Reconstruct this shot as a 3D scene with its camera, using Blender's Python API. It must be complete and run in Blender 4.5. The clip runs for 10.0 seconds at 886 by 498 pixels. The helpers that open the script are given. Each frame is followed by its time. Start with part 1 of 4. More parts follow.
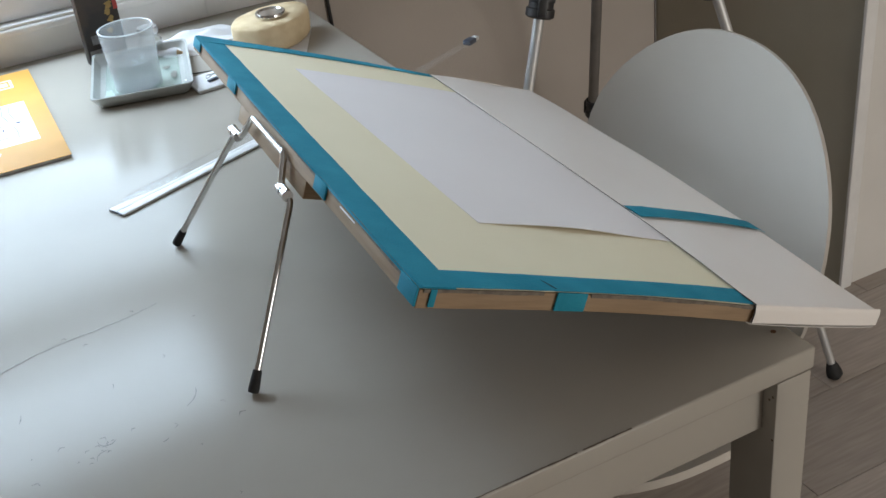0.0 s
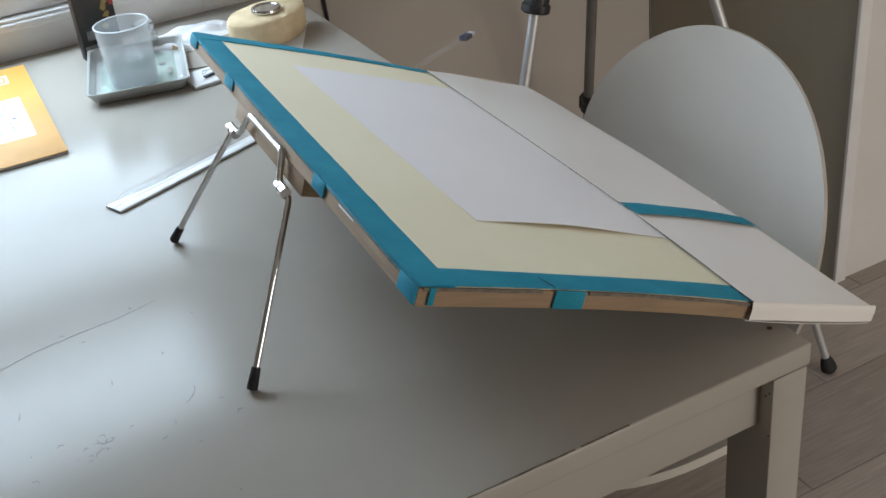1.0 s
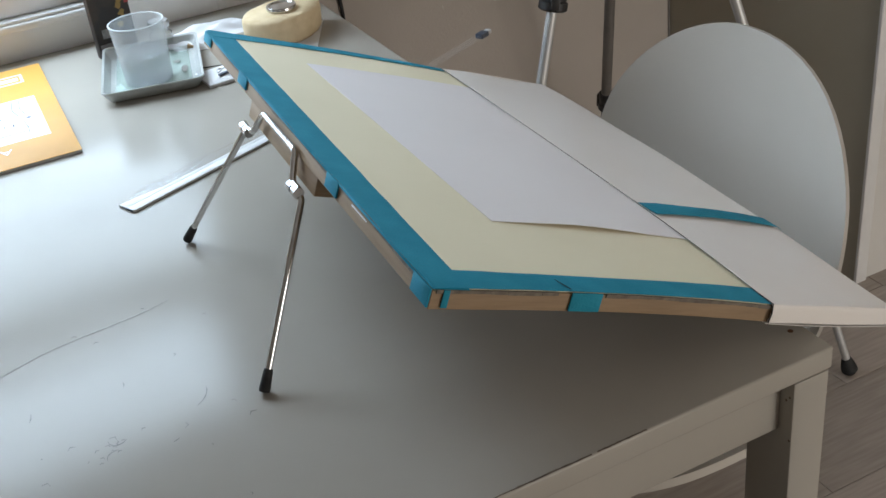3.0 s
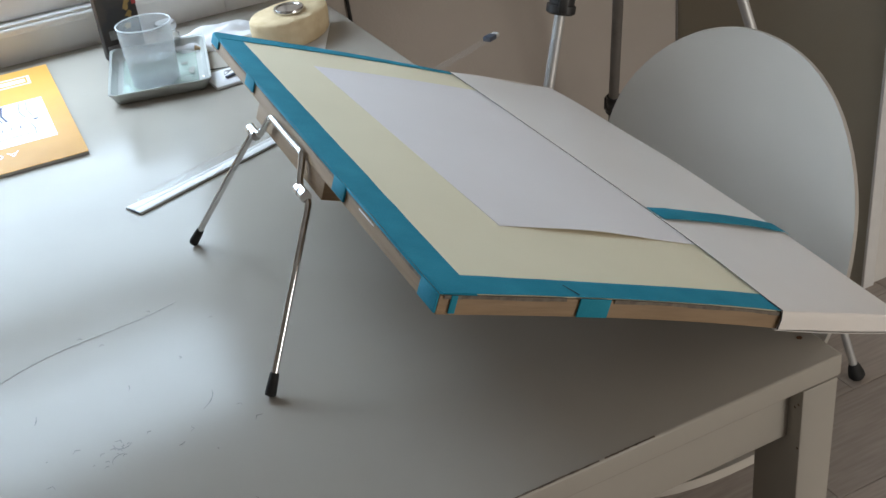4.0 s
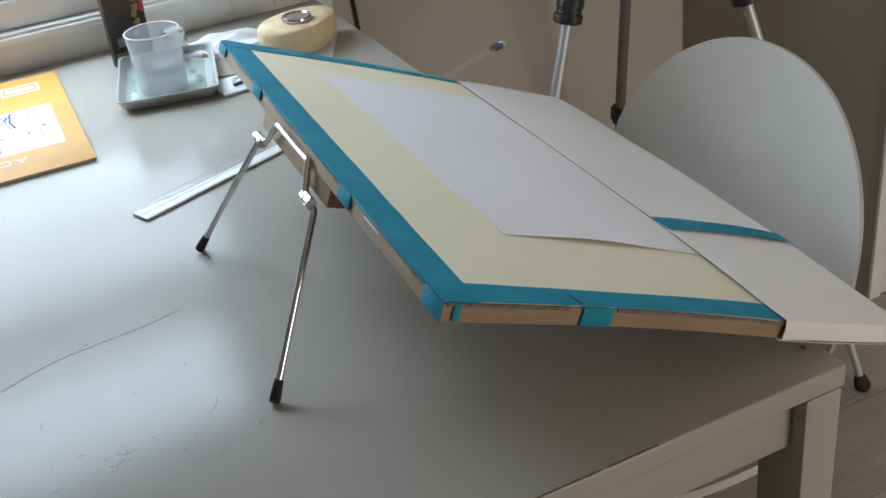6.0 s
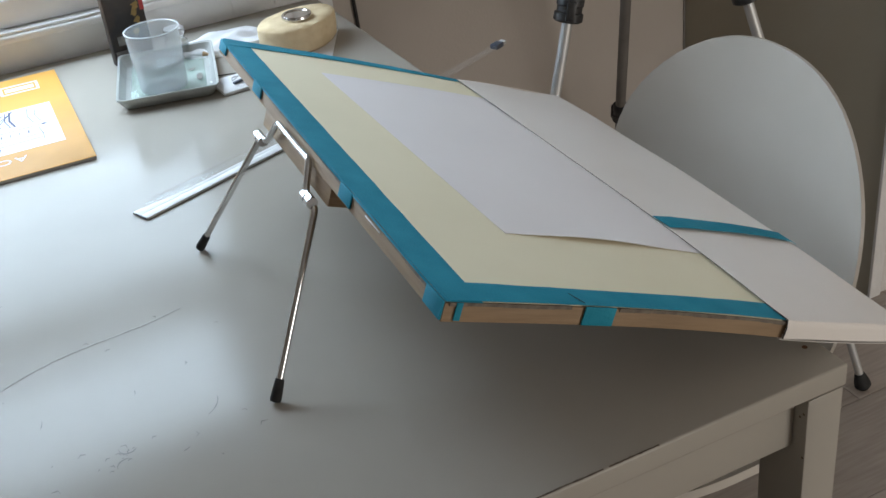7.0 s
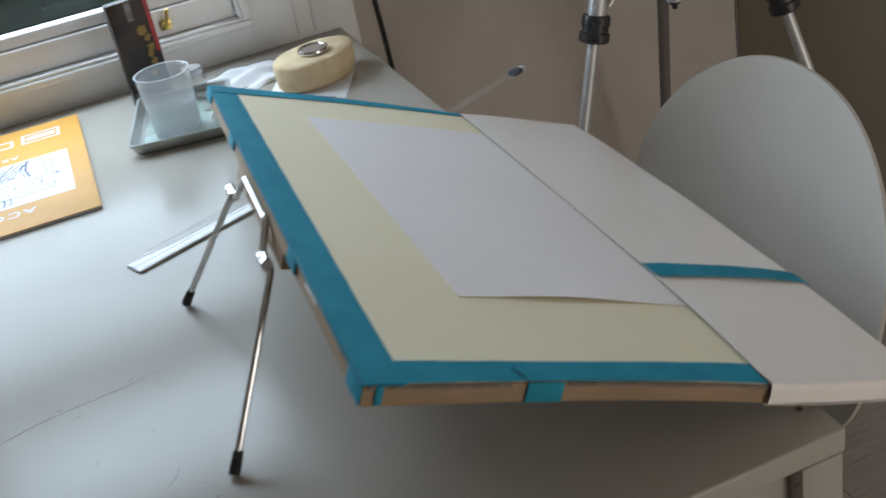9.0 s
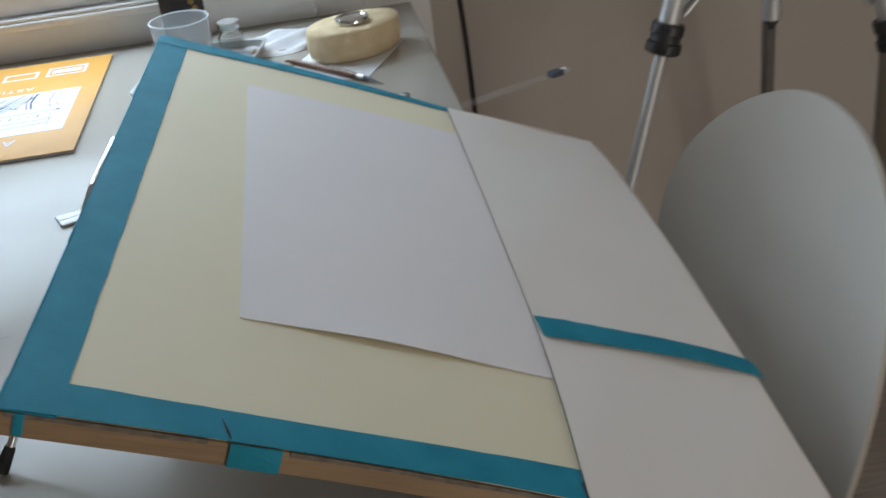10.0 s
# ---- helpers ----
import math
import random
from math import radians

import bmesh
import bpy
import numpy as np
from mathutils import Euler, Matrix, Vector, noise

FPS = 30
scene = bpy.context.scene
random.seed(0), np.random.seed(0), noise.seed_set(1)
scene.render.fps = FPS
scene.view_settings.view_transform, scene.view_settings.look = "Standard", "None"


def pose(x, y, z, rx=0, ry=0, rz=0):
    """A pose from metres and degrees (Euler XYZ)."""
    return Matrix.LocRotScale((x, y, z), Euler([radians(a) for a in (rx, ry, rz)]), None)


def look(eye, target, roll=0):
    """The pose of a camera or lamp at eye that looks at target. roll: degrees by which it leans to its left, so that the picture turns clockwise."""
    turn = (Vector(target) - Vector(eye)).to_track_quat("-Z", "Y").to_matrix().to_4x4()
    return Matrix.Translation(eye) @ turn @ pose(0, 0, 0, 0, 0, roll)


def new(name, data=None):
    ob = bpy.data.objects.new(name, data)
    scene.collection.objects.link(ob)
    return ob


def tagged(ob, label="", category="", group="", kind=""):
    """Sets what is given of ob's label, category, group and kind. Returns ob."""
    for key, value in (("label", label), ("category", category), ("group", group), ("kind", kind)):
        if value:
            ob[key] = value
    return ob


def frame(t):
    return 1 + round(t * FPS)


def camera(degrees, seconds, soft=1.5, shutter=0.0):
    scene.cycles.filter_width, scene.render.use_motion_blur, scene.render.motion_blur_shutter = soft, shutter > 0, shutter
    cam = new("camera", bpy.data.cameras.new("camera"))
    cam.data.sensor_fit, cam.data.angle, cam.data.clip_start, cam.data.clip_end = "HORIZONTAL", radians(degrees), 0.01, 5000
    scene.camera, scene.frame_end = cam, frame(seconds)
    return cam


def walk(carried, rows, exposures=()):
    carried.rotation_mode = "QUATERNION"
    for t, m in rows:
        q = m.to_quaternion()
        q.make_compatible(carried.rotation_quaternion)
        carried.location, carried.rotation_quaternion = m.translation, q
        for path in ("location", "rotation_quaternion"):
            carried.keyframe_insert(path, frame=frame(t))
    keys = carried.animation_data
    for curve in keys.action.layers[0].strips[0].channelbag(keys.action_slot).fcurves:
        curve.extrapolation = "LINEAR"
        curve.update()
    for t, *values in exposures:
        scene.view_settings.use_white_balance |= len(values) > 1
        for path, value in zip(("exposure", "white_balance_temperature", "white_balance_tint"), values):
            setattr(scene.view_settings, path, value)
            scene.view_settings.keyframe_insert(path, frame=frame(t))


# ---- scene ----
cam = camera(42.9, 10.0, shutter=0.45)
PATH = [
    (0, (-0.577, -0.557, 1.314), (0.13, 1.014, 0.298), -6.7),
    (0.5, (-0.582, -0.556, 1.32), (0.13, 1.007, 0.296), -6.7),
    (1, (-0.58, -0.556, 1.319), (0.133, 1.005, 0.291), -6.6),
    (1.5, (-0.575, -0.553, 1.314), (0.134, 1.006, 0.282), -6.8),
    (2, (-0.576, -0.549, 1.313), (0.127, 1.012, 0.279), -6.8),
    (2.5, (-0.574, -0.548, 1.314), (0.117, 1.021, 0.283), -7.0),
    (4, (-0.572, -0.541, 1.314), (0.105, 1.038, 0.29), -6.9),
    (4.5, (-0.573, -0.543, 1.314), (0.099, 1.041, 0.295), -6.9),
    (5, (-0.572, -0.547, 1.315), (0.098, 1.043, 0.303), -7.0),
    (5.5, (-0.571, -0.546, 1.315), (0.098, 1.046, 0.306), -6.8),
    (7, (-0.572, -0.542, 1.315), (0.099, 1.047, 0.302), -6.7),
    (7.5, (-0.572, -0.543, 1.313), (0.095, 1.049, 0.302), -7.1),
    (8, (-0.555, -0.552, 1.319), (0.111, 1.061, 0.344), -8.1),
    (8.2, (-0.535, -0.558, 1.321), (0.115, 1.069, 0.357), -9.0),
    (8.5, (-0.518, -0.558, 1.319), (0.046, 1.094, 0.344), -10.4),
    (8.8, (-0.472, -0.552, 1.316), (0.034, 1.115, 0.333), -11.2),
    (9, (-0.436, -0.526, 1.31), (0.069, 1.142, 0.328), -11.4),
    (9.2, (-0.393, -0.506, 1.303), (0.143, 1.148, 0.314), -10.5),
    (9.5, (-0.312, -0.511, 1.301), (0.186, 1.162, 0.323), -7.2),
    (9.6, (-0.262, -0.515, 1.29), (0.157, 1.187, 0.327), -5.8),
    (10, (-0.158, -0.447, 1.213), (0.009, 1.309, 0.269), -7.2),
]
walk(cam, [(t, look(eye, target, roll)) for t, eye, target, roll in PATH],
     exposures=[(0.0, -0.22), (2.5, -0.22), (5.5, -0.31), (7.5, -0.33), (8.5, -0.43), (9.0, -0.53), (9.5, -0.58), (10.0, -0.59)])

# ---- light ----
world = bpy.data.worlds.new("overcast_sky")
scene.world = world
world.use_nodes = True
wn, wl = world.node_tree.nodes, world.node_tree.links
sky = wn.new("ShaderNodeTexSky")
sky.sky_type, sky.sun_disc = "NISHITA", False
sky.sun_elevation, sky.sun_rotation = radians(40), radians(-60)
sky.air_density, sky.dust_density = 1.0, 2.0
wl.new(sky.outputs[0], wn["Background"].inputs[0])
wn["Background"].inputs[1].default_value = 0.15

sun = new("sun", bpy.data.lights.new("sun", "SUN"))
sun.data.energy, sun.data.angle, sun.data.color = 0.8, radians(12), (1.0, 0.97, 0.92)
sun.matrix_world = look((3, -3, 6), (0, 0, 0))


def window_light(name, place, target, width, height, power, colour=(0.86, 0.93, 1.0)):
    """The sky's light in a window's opening, or fill through an added one."""
    lamp = new(name, bpy.data.lights.new(name, "AREA"))
    lamp.data.shape, lamp.data.size, lamp.data.size_y = "RECTANGLE", width, height
    lamp.data.energy, lamp.data.color = power, colour
    lamp.matrix_world = look(place, target)
    return lamp


# The sky stands above the garden, so its light falls inwards and down.
window_light("window_daylight_high", (-0.60, 1.52, 1.75), (-0.60, 1.02, 0.884), 0.74, 0.50, 18.0, (0.68, 0.83, 1.0))
window_light("window_daylight_low", (-0.58, 1.38, 1.10), (-0.58, 0.38, 0.30), 0.74, 0.36, 8.0, (0.68, 0.83, 1.0))
# Added fill from an unseen, assumed opening behind the table.
window_light("rear_fill_light", (1.4, -3.02, 0.95), (1.4, 0, 0.95), 1.3, 1.5, 50, (1.0, 0.94, 0.875))


# ---- materials ----
def material(name, colour, rough=0.5, metal=0.0, colour2=None, scale=20.0, detail=4.0, bump=0.0, bump_scale=200.0,
             stretch=(1, 1, 1), spec=0.5, coat=0.0, trans=0.0, ior=1.45, rough2=None, seed=0.0, contrast=(0.35, 0.65)):
    """A surface with two scales of variation: broad stains in the colour and gloss, fine grain in the relief."""
    m = bpy.data.materials.new(name)
    m.use_nodes = True
    n, l = m.node_tree.nodes, m.node_tree.links
    b = n["Principled BSDF"]
    b.inputs["Base Color"].default_value = (*colour, 1)
    b.inputs["Roughness"].default_value, b.inputs["Metallic"].default_value = rough, metal
    b.inputs["Specular IOR Level"].default_value, b.inputs["Coat Weight"].default_value = spec, coat
    b.inputs["Transmission Weight"].default_value, b.inputs["IOR"].default_value = trans, ior
    co, mp = n.new("ShaderNodeTexCoord"), n.new("ShaderNodeMapping")
    mp.inputs["Scale"].default_value, mp.inputs["Location"].default_value = stretch, (seed, seed * 1.7, seed * 0.6)
    l.new(co.outputs["Object"], mp.inputs[0])
    if colour2 or rough2 is not None:
        tx, rp = n.new("ShaderNodeTexNoise"), n.new("ShaderNodeValToRGB")
        tx.inputs["Scale"].default_value, tx.inputs["Detail"].default_value = scale, detail
        l.new(mp.outputs[0], tx.inputs["Vector"])
        l.new(tx.outputs[0], rp.inputs[0])
        rp.color_ramp.elements[0].position, rp.color_ramp.elements[1].position = contrast
        if colour2:
            mx = n.new("ShaderNodeMix")
            mx.data_type = "RGBA"
            mx.inputs[6].default_value, mx.inputs[7].default_value = (*colour, 1), (*colour2, 1)
            l.new(rp.outputs[0], mx.inputs[0])
            l.new(mx.outputs[2], b.inputs["Base Color"])
        if rough2 is not None:
            mr = n.new("ShaderNodeMapRange")
            mr.inputs[3].default_value, mr.inputs[4].default_value = rough, rough2
            l.new(rp.outputs[0], mr.inputs[0])
            l.new(mr.outputs[0], b.inputs["Roughness"])
    if bump:
        bt, bn = n.new("ShaderNodeTexNoise"), n.new("ShaderNodeBump")
        bt.inputs["Scale"].default_value, bt.inputs["Detail"].default_value = bump_scale, 5
        bn.inputs["Strength"].default_value, bn.inputs["Distance"].default_value = bump, 0.001
        l.new(mp.outputs[0], bt.inputs["Vector"])
        l.new(bt.outputs[0], bn.inputs["Height"])
        l.new(bn.outputs[0], b.inputs["Normal"])
    return m


TABLE_PAINT = material("worn_cream_gloss_paint", (0.412, 0.386, 0.338), 0.13, colour2=(0.384, 0.358, 0.312), scale=7, detail=6, spec=0.19,
                       bump=0.06, bump_scale=60, rough2=0.23, contrast=(0.25, 0.75))
FRAME_PAINT = material("white_gloss_paint", (0.85, 0.845, 0.83), 0.3, colour2=(0.80, 0.795, 0.78), scale=14, bump=0.15, bump_scale=90)
WALL_PAINT = material("warm_grey_wall_paint", (0.50, 0.45, 0.40), 0.8, colour2=(0.47, 0.42, 0.37), scale=5, bump=0.35, bump_scale=240)
SIDE_PAINT = material("olive_grey_wall_paint", (0.40, 0.37, 0.295), 0.75, colour2=(0.375, 0.345, 0.275), scale=4, bump=0.3, bump_scale=240)
PALE_PAINT = material("pale_wall_paint", (0.74, 0.72, 0.68), 0.7, colour2=(0.70, 0.68, 0.64), scale=4, bump=0.3, bump_scale=240)
CEILING_PAINT = material("white_ceiling_paint", (0.66, 0.65, 0.63), 0.85, colour2=(0.63, 0.62, 0.60), scale=3, bump=0.2)
PINE = material("pale_pine", (0.52, 0.36, 0.20), 0.55, colour2=(0.40, 0.26, 0.14), scale=14, stretch=(6, 0.5, 6), detail=6, bump=0.3, bump_scale=120)
PLY = material("birch_ply_edge", (0.32, 0.215, 0.122), 0.6, colour2=(0.26, 0.172, 0.095), scale=30, stretch=(0.6, 0.6, 8), detail=5, bump=0.3, bump_scale=150)
TAPE = material("blue_masking_tape", (0.014, 0.225, 0.325), 0.72, colour2=(0.026, 0.275, 0.385), scale=26, detail=6, bump=0.5, bump_scale=420, spec=0.22)
CREAM = material("cream_backing_paper", (0.84, 0.775, 0.575), 0.75, colour2=(0.81, 0.745, 0.545), scale=7, bump=0.12, bump_scale=500)
SHEET = material("white_drawing_paper", (0.845, 0.81, 0.80), 0.7, colour2=(0.82, 0.785, 0.775), scale=6, bump=0.1, bump_scale=600)
WRAP = material("white_cover_paper", (0.875, 0.84, 0.80), 0.42, colour2=(0.85, 0.81, 0.765), scale=5, bump=0.1, bump_scale=400)
CHROME = material("chromed_wire", (0.72, 0.72, 0.72), 0.14, 1.0, colour2=(0.62, 0.61, 0.60), scale=60, bump=0.05)
STEEL = material("brushed_steel", (0.55, 0.55, 0.55), 0.3, 1.0, colour2=(0.42, 0.42, 0.42), scale=50, bump=0.1)
ALU = material("anodised_aluminium", (0.60, 0.60, 0.58), 0.5, 0.65, colour2=(0.55, 0.56, 0.57), scale=30, bump=0.08)
SHADE_GREY = material("shade_grey_metal", (0.25, 0.235, 0.22), 0.5, 0.4, colour2=(0.21, 0.195, 0.18), scale=30, bump=0.08)
RUBBER = material("black_rubber", (0.014, 0.014, 0.014), 0.8, colour2=(0.03, 0.03, 0.03), scale=60, bump=0.2)
PLASTIC = material("black_moulded_plastic", (0.022, 0.022, 0.024), 0.42, colour2=(0.035, 0.035, 0.035), scale=50, bump=0.2)
CHAIR_WHITE = material("white_lacquered_shell", (0.56, 0.52, 0.46), 0.4, colour2=(0.535, 0.495, 0.435), scale=6, bump=0.08, bump_scale=150)
SPONGE = material("yellow_bath_sponge", (0.79, 0.645, 0.42), 0.95, colour2=(0.70, 0.55, 0.33), scale=60, detail=8, bump=0.7, bump_scale=700)
TISSUE = material("white_tissue", (0.80, 0.80, 0.80), 0.85, colour2=(0.74, 0.75, 0.77), scale=30, bump=0.5, bump_scale=300)
TRAY = material("pale_grey_glazed_tray", (0.53, 0.55, 0.53), 0.25, colour2=(0.46, 0.48, 0.465), scale=25, bump=0.1)
PAD_ORANGE = material("orange_card_cover", (0.78, 0.40, 0.075), 0.55, colour2=(0.70, 0.35, 0.06), scale=9, bump=0.08, bump_scale=250)
PAD_WHITE = material("printed_white", (0.74, 0.76, 0.82), 0.6, colour2=(0.74, 0.75, 0.80), scale=20)
PAD_EDGE = material("paper_edge", (0.72, 0.70, 0.66), 0.8, colour2=(0.6, 0.58, 0.54), scale=30, stretch=(1, 1, 60))
INK = material("blue_black_ink", (0.035, 0.042, 0.10), 0.6, colour2=(0.08, 0.09, 0.17), scale=80)
BOX_DARK = material("dark_printed_card", (0.020, 0.014, 0.012), 0.5, colour2=(0.06, 0.036, 0.022), scale=22, detail=6, contrast=(0.45, 0.7))
BOX_GOLD = material("gold_print", (0.24, 0.155, 0.045), 0.4, 0.3, colour2=(0.28, 0.17, 0.05), scale=60)
BOX_RED = material("red_print", (0.42, 0.03, 0.02), 0.4, colour2=(0.3, 0.02, 0.02), scale=40)
BOX_GREY = material("grey_print", (0.25, 0.23, 0.22), 0.4, colour2=(0.13, 0.12, 0.11), scale=90)
BRASS = material("polished_brass", (0.70, 0.50, 0.16), 0.25, 1.0, colour2=(0.55, 0.38, 0.12), scale=50)
WHITE_PLASTIC = material("white_plastic_strip", (0.80, 0.81, 0.81), 0.3, colour2=(0.76, 0.77, 0.77), scale=20)
GREY_PLASTIC = material("slate_plastic", (0.08, 0.10, 0.14), 0.4, colour2=(0.12, 0.14, 0.18), scale=90)
CABLE = material("black_cable_sheath", (0.012, 0.012, 0.012), 0.5, colour2=(0.02, 0.02, 0.02), scale=50)
CHIP = material("chipped_paint_wood", (0.17, 0.135, 0.10), 0.8, colour2=(0.09, 0.07, 0.05), scale=90)
PAPER_DARK = material("dark_edge_and_shade", (0.13, 0.11, 0.09), 0.9, colour2=(0.22, 0.19, 0.15), scale=120)
FAINT = material("faint_scratch", (0.345, 0.325, 0.287), 0.5, colour2=(0.39, 0.365, 0.322), scale=160, spec=0.15)
GRIME = material("grey_scuff", (0.17, 0.16, 0.145), 0.6, colour2=(0.27, 0.255, 0.23), scale=200)
PENCIL = material("brown_pencil_lacquer", (0.16, 0.07, 0.03), 0.35, colour2=(0.12, 0.05, 0.02), scale=60)
GRASS = material("garden_grass", (0.055, 0.09, 0.03), 0.9, colour2=(0.035, 0.06, 0.02), scale=3, bump=1.0, bump_scale=40)
HEDGE_LEAF = material("hedge_leaf", (0.05, 0.085, 0.045), 0.6, colour2=(0.025, 0.045, 0.022), scale=2.0)
FENCE_WOOD = material("weathered_fence_board", (0.15, 0.20, 0.165), 0.85, colour2=(0.10, 0.135, 0.11), scale=6, stretch=(0.5, 4, 4), bump=0.4, bump_scale=60)
BARK = material("tree_bark", (0.07, 0.06, 0.05), 0.9, colour2=(0.04, 0.035, 0.03), scale=12, stretch=(3, 3, 0.6), bump=1.0, bump_scale=40)


def clear(name, colour, rough, opacity=0.0, ior=1.45):
    """Thin clear or frosted plastic and glass."""
    m = material(name, colour, rough, trans=1.0, ior=ior)
    if opacity:
        b = m.node_tree.nodes["Principled BSDF"]
        b.inputs["Transmission Weight"].default_value = 0.0
        b.inputs["Alpha"].default_value = opacity
    return m


GLASS = clear("window_glass", (0.95, 0.98, 0.97), 0.0)
JAR_GLASS = clear("clear_jar_glass", (0.95, 0.97, 0.97), 0.02)
FROSTED = clear("frosted_polypropylene", (0.80, 0.85, 0.87), 0.3, 0.26, 1.45)
RIM = clear("frosted_cup_rim", (0.82, 0.86, 0.88), 0.3, 0.6, 1.45)
WATER = clear("cloudy_rinse_water", (0.60, 0.66, 0.68), 0.06, 0.22, 1.33)
ACRYLIC = clear("clear_acrylic", (0.85, 0.88, 0.90), 0.05, 0.05, 1.45)
TRAY_GLASS = clear("green_tinted_glass", (0.50, 0.66, 0.58), 0.06, 0.28)


def floor_material():
    m = material("grey_oak_laminate", (0.46, 0.40, 0.35), 0.42, colour2=(0.35, 0.30, 0.26), scale=9, stretch=(1.2, 14, 1), detail=8,
                 bump=0.25, bump_scale=120, contrast=(0.3, 0.7))
    n, l = m.node_tree.nodes, m.node_tree.links
    info, hsv, b = n.new("ShaderNodeObjectInfo"), n.new("ShaderNodeHueSaturation"), n["Principled BSDF"]
    rng = n.new("ShaderNodeMapRange")
    rng.inputs[3].default_value, rng.inputs[4].default_value = 0.88, 1.08
    old = b.inputs["Base Color"].links[0].from_socket
    l.new(info.outputs["Random"], rng.inputs[0])
    l.new(rng.outputs[0], hsv.inputs["Value"])
    l.new(old, hsv.inputs["Color"])
    l.new(hsv.outputs[0], b.inputs["Base Color"])
    return m


LAMINATE = floor_material()


# ---- mesh helpers ----
def mesh_of(name, bm, mat, smooth=True, angle=35):
    me = bpy.data.meshes.new(name)
    bmesh.ops.recalc_face_normals(bm, faces=bm.faces)
    bm.to_mesh(me)
    bm.free()
    me.materials.append(mat)
    if smooth:
        for p in me.polygons:
            p.use_smooth = True
        me.set_sharp_from_angle(angle=radians(angle))
    return me


def part(name, bm, mat, parent=None, label="", m=None, smooth=True, angle=35):
    ob = new(name, mesh_of(name, bm, mat, smooth, angle))
    if parent:
        ob.parent = parent
    if m is not None:
        ob.matrix_basis = m
    return tagged(ob, label)


def thing(name, m, label, category, group="", kind=""):
    ob = new(name)
    ob.empty_display_size = 0.02
    ob.matrix_basis = m
    return tagged(ob, label, category, group, kind)


def box(x0, x1, y0, y1, z0, z1, bevel=0.0, seg=2, bm=None):
    own = bmesh.new()
    bmesh.ops.create_cube(own, size=1)
    for v in own.verts:
        v.co = Vector((x0 + (v.co.x + .5) * (x1 - x0), y0 + (v.co.y + .5) * (y1 - y0), z0 + (v.co.z + .5) * (z1 - z0)))
    if bevel:
        bmesh.ops.bevel(own, geom=own.edges[:], offset=bevel, segments=seg, affect="EDGES", profile=0.5)
    if bm is None:
        return own
    return join(bm, own)


def join(bm, other):
    me = bpy.data.meshes.new("joined")
    other.to_mesh(me)
    other.free()
    bm.from_mesh(me)
    bpy.data.meshes.remove(me)
    return bm


def lathe(profile, seg=40, bm=None):
    """A turned shape from (radius, height) pairs."""
    bm = bm or bmesh.new()
    rings = []
    for r, z in profile:
        if r < 1e-6:
            rings.append([bm.verts.new((0, 0, z))])
        else:
            rings.append([bm.verts.new((r * math.cos(2 * math.pi * k / seg), r * math.sin(2 * math.pi * k / seg), z)) for k in range(seg)])
    for a, b in zip(rings, rings[1:]):
        for k in range(seg):
            j = (k + 1) % seg
            if len(a) == 1 and len(b) > 1:
                bm.faces.new((a[0], b[k], b[j]))
            elif len(b) == 1 and len(a) > 1:
                bm.faces.new((a[k], a[j], b[0]))
            elif len(a) > 1:
                bm.faces.new((a[k], a[j], b[j], b[k]))
    return bm


def rounded(points, radius, steps=6):
    """A path through the points with its corners rounded."""
    pts = [Vector(p) for p in points]
    out = [pts[0]]
    for a, b, c in zip(pts, pts[1:], pts[2:]):
        d1, d2 = (a - b), (c - b)
        r = min(radius, d1.length * 0.45, d2.length * 0.45)
        p, q = b + d1.normalized() * r, b + d2.normalized() * r
        for k in range(steps + 1):
            s = k / steps
            out.append((1 - s) ** 2 * p + 2 * s * (1 - s) * b + s * s * q)
    return out + [pts[-1]]


def tube(points, r, seg=12, bm=None, r_end=None, caps=True):
    """A round bar along a path."""
    bm = bm or bmesh.new()
    pts = [Vector(p) for p in points]
    rings, up = [], None
    for k, p in enumerate(pts):
        d = (pts[min(k + 1, len(pts) - 1)] - pts[max(k - 1, 0)]).normalized()
        if up is None:
            up = d.orthogonal().normalized()
        up = (up - d * up.dot(d)).normalized()
        side = d.cross(up)
        rr = r if r_end is None else r + (r_end - r) * k / (len(pts) - 1)
        rings.append([bm.verts.new(p + rr * (math.cos(2 * math.pi * j / seg) * up + math.sin(2 * math.pi * j / seg) * side)) for j in range(seg)])
    for a, b in zip(rings, rings[1:]):
        for j in range(seg):
            bm.faces.new((a[j], a[(j + 1) % seg], b[(j + 1) % seg], b[j]))
    if caps:
        bm.faces.new(rings[0])
        bm.faces.new(rings[-1][::-1])
    return bm


def prism(outline, z0, z1, bevel=0.0, bm=None):
    """An outline in x and y, raised from z0 to z1."""
    own = bmesh.new()
    low = [own.verts.new((x, y, z0)) for x, y in outline]
    high = [own.verts.new((x, y, z1)) for x, y in outline]
    own.faces.new(low[::-1])
    top = own.faces.new(high)
    n = len(low)
    for k in range(n):
        own.faces.new((low[k], low[(k + 1) % n], high[(k + 1) % n], high[k]))
    if bevel:
        bmesh.ops.bevel(own, geom=list(top.edges), offset=bevel, segments=2, affect="EDGES", profile=0.5)
    return own if bm is None else join(bm, own)


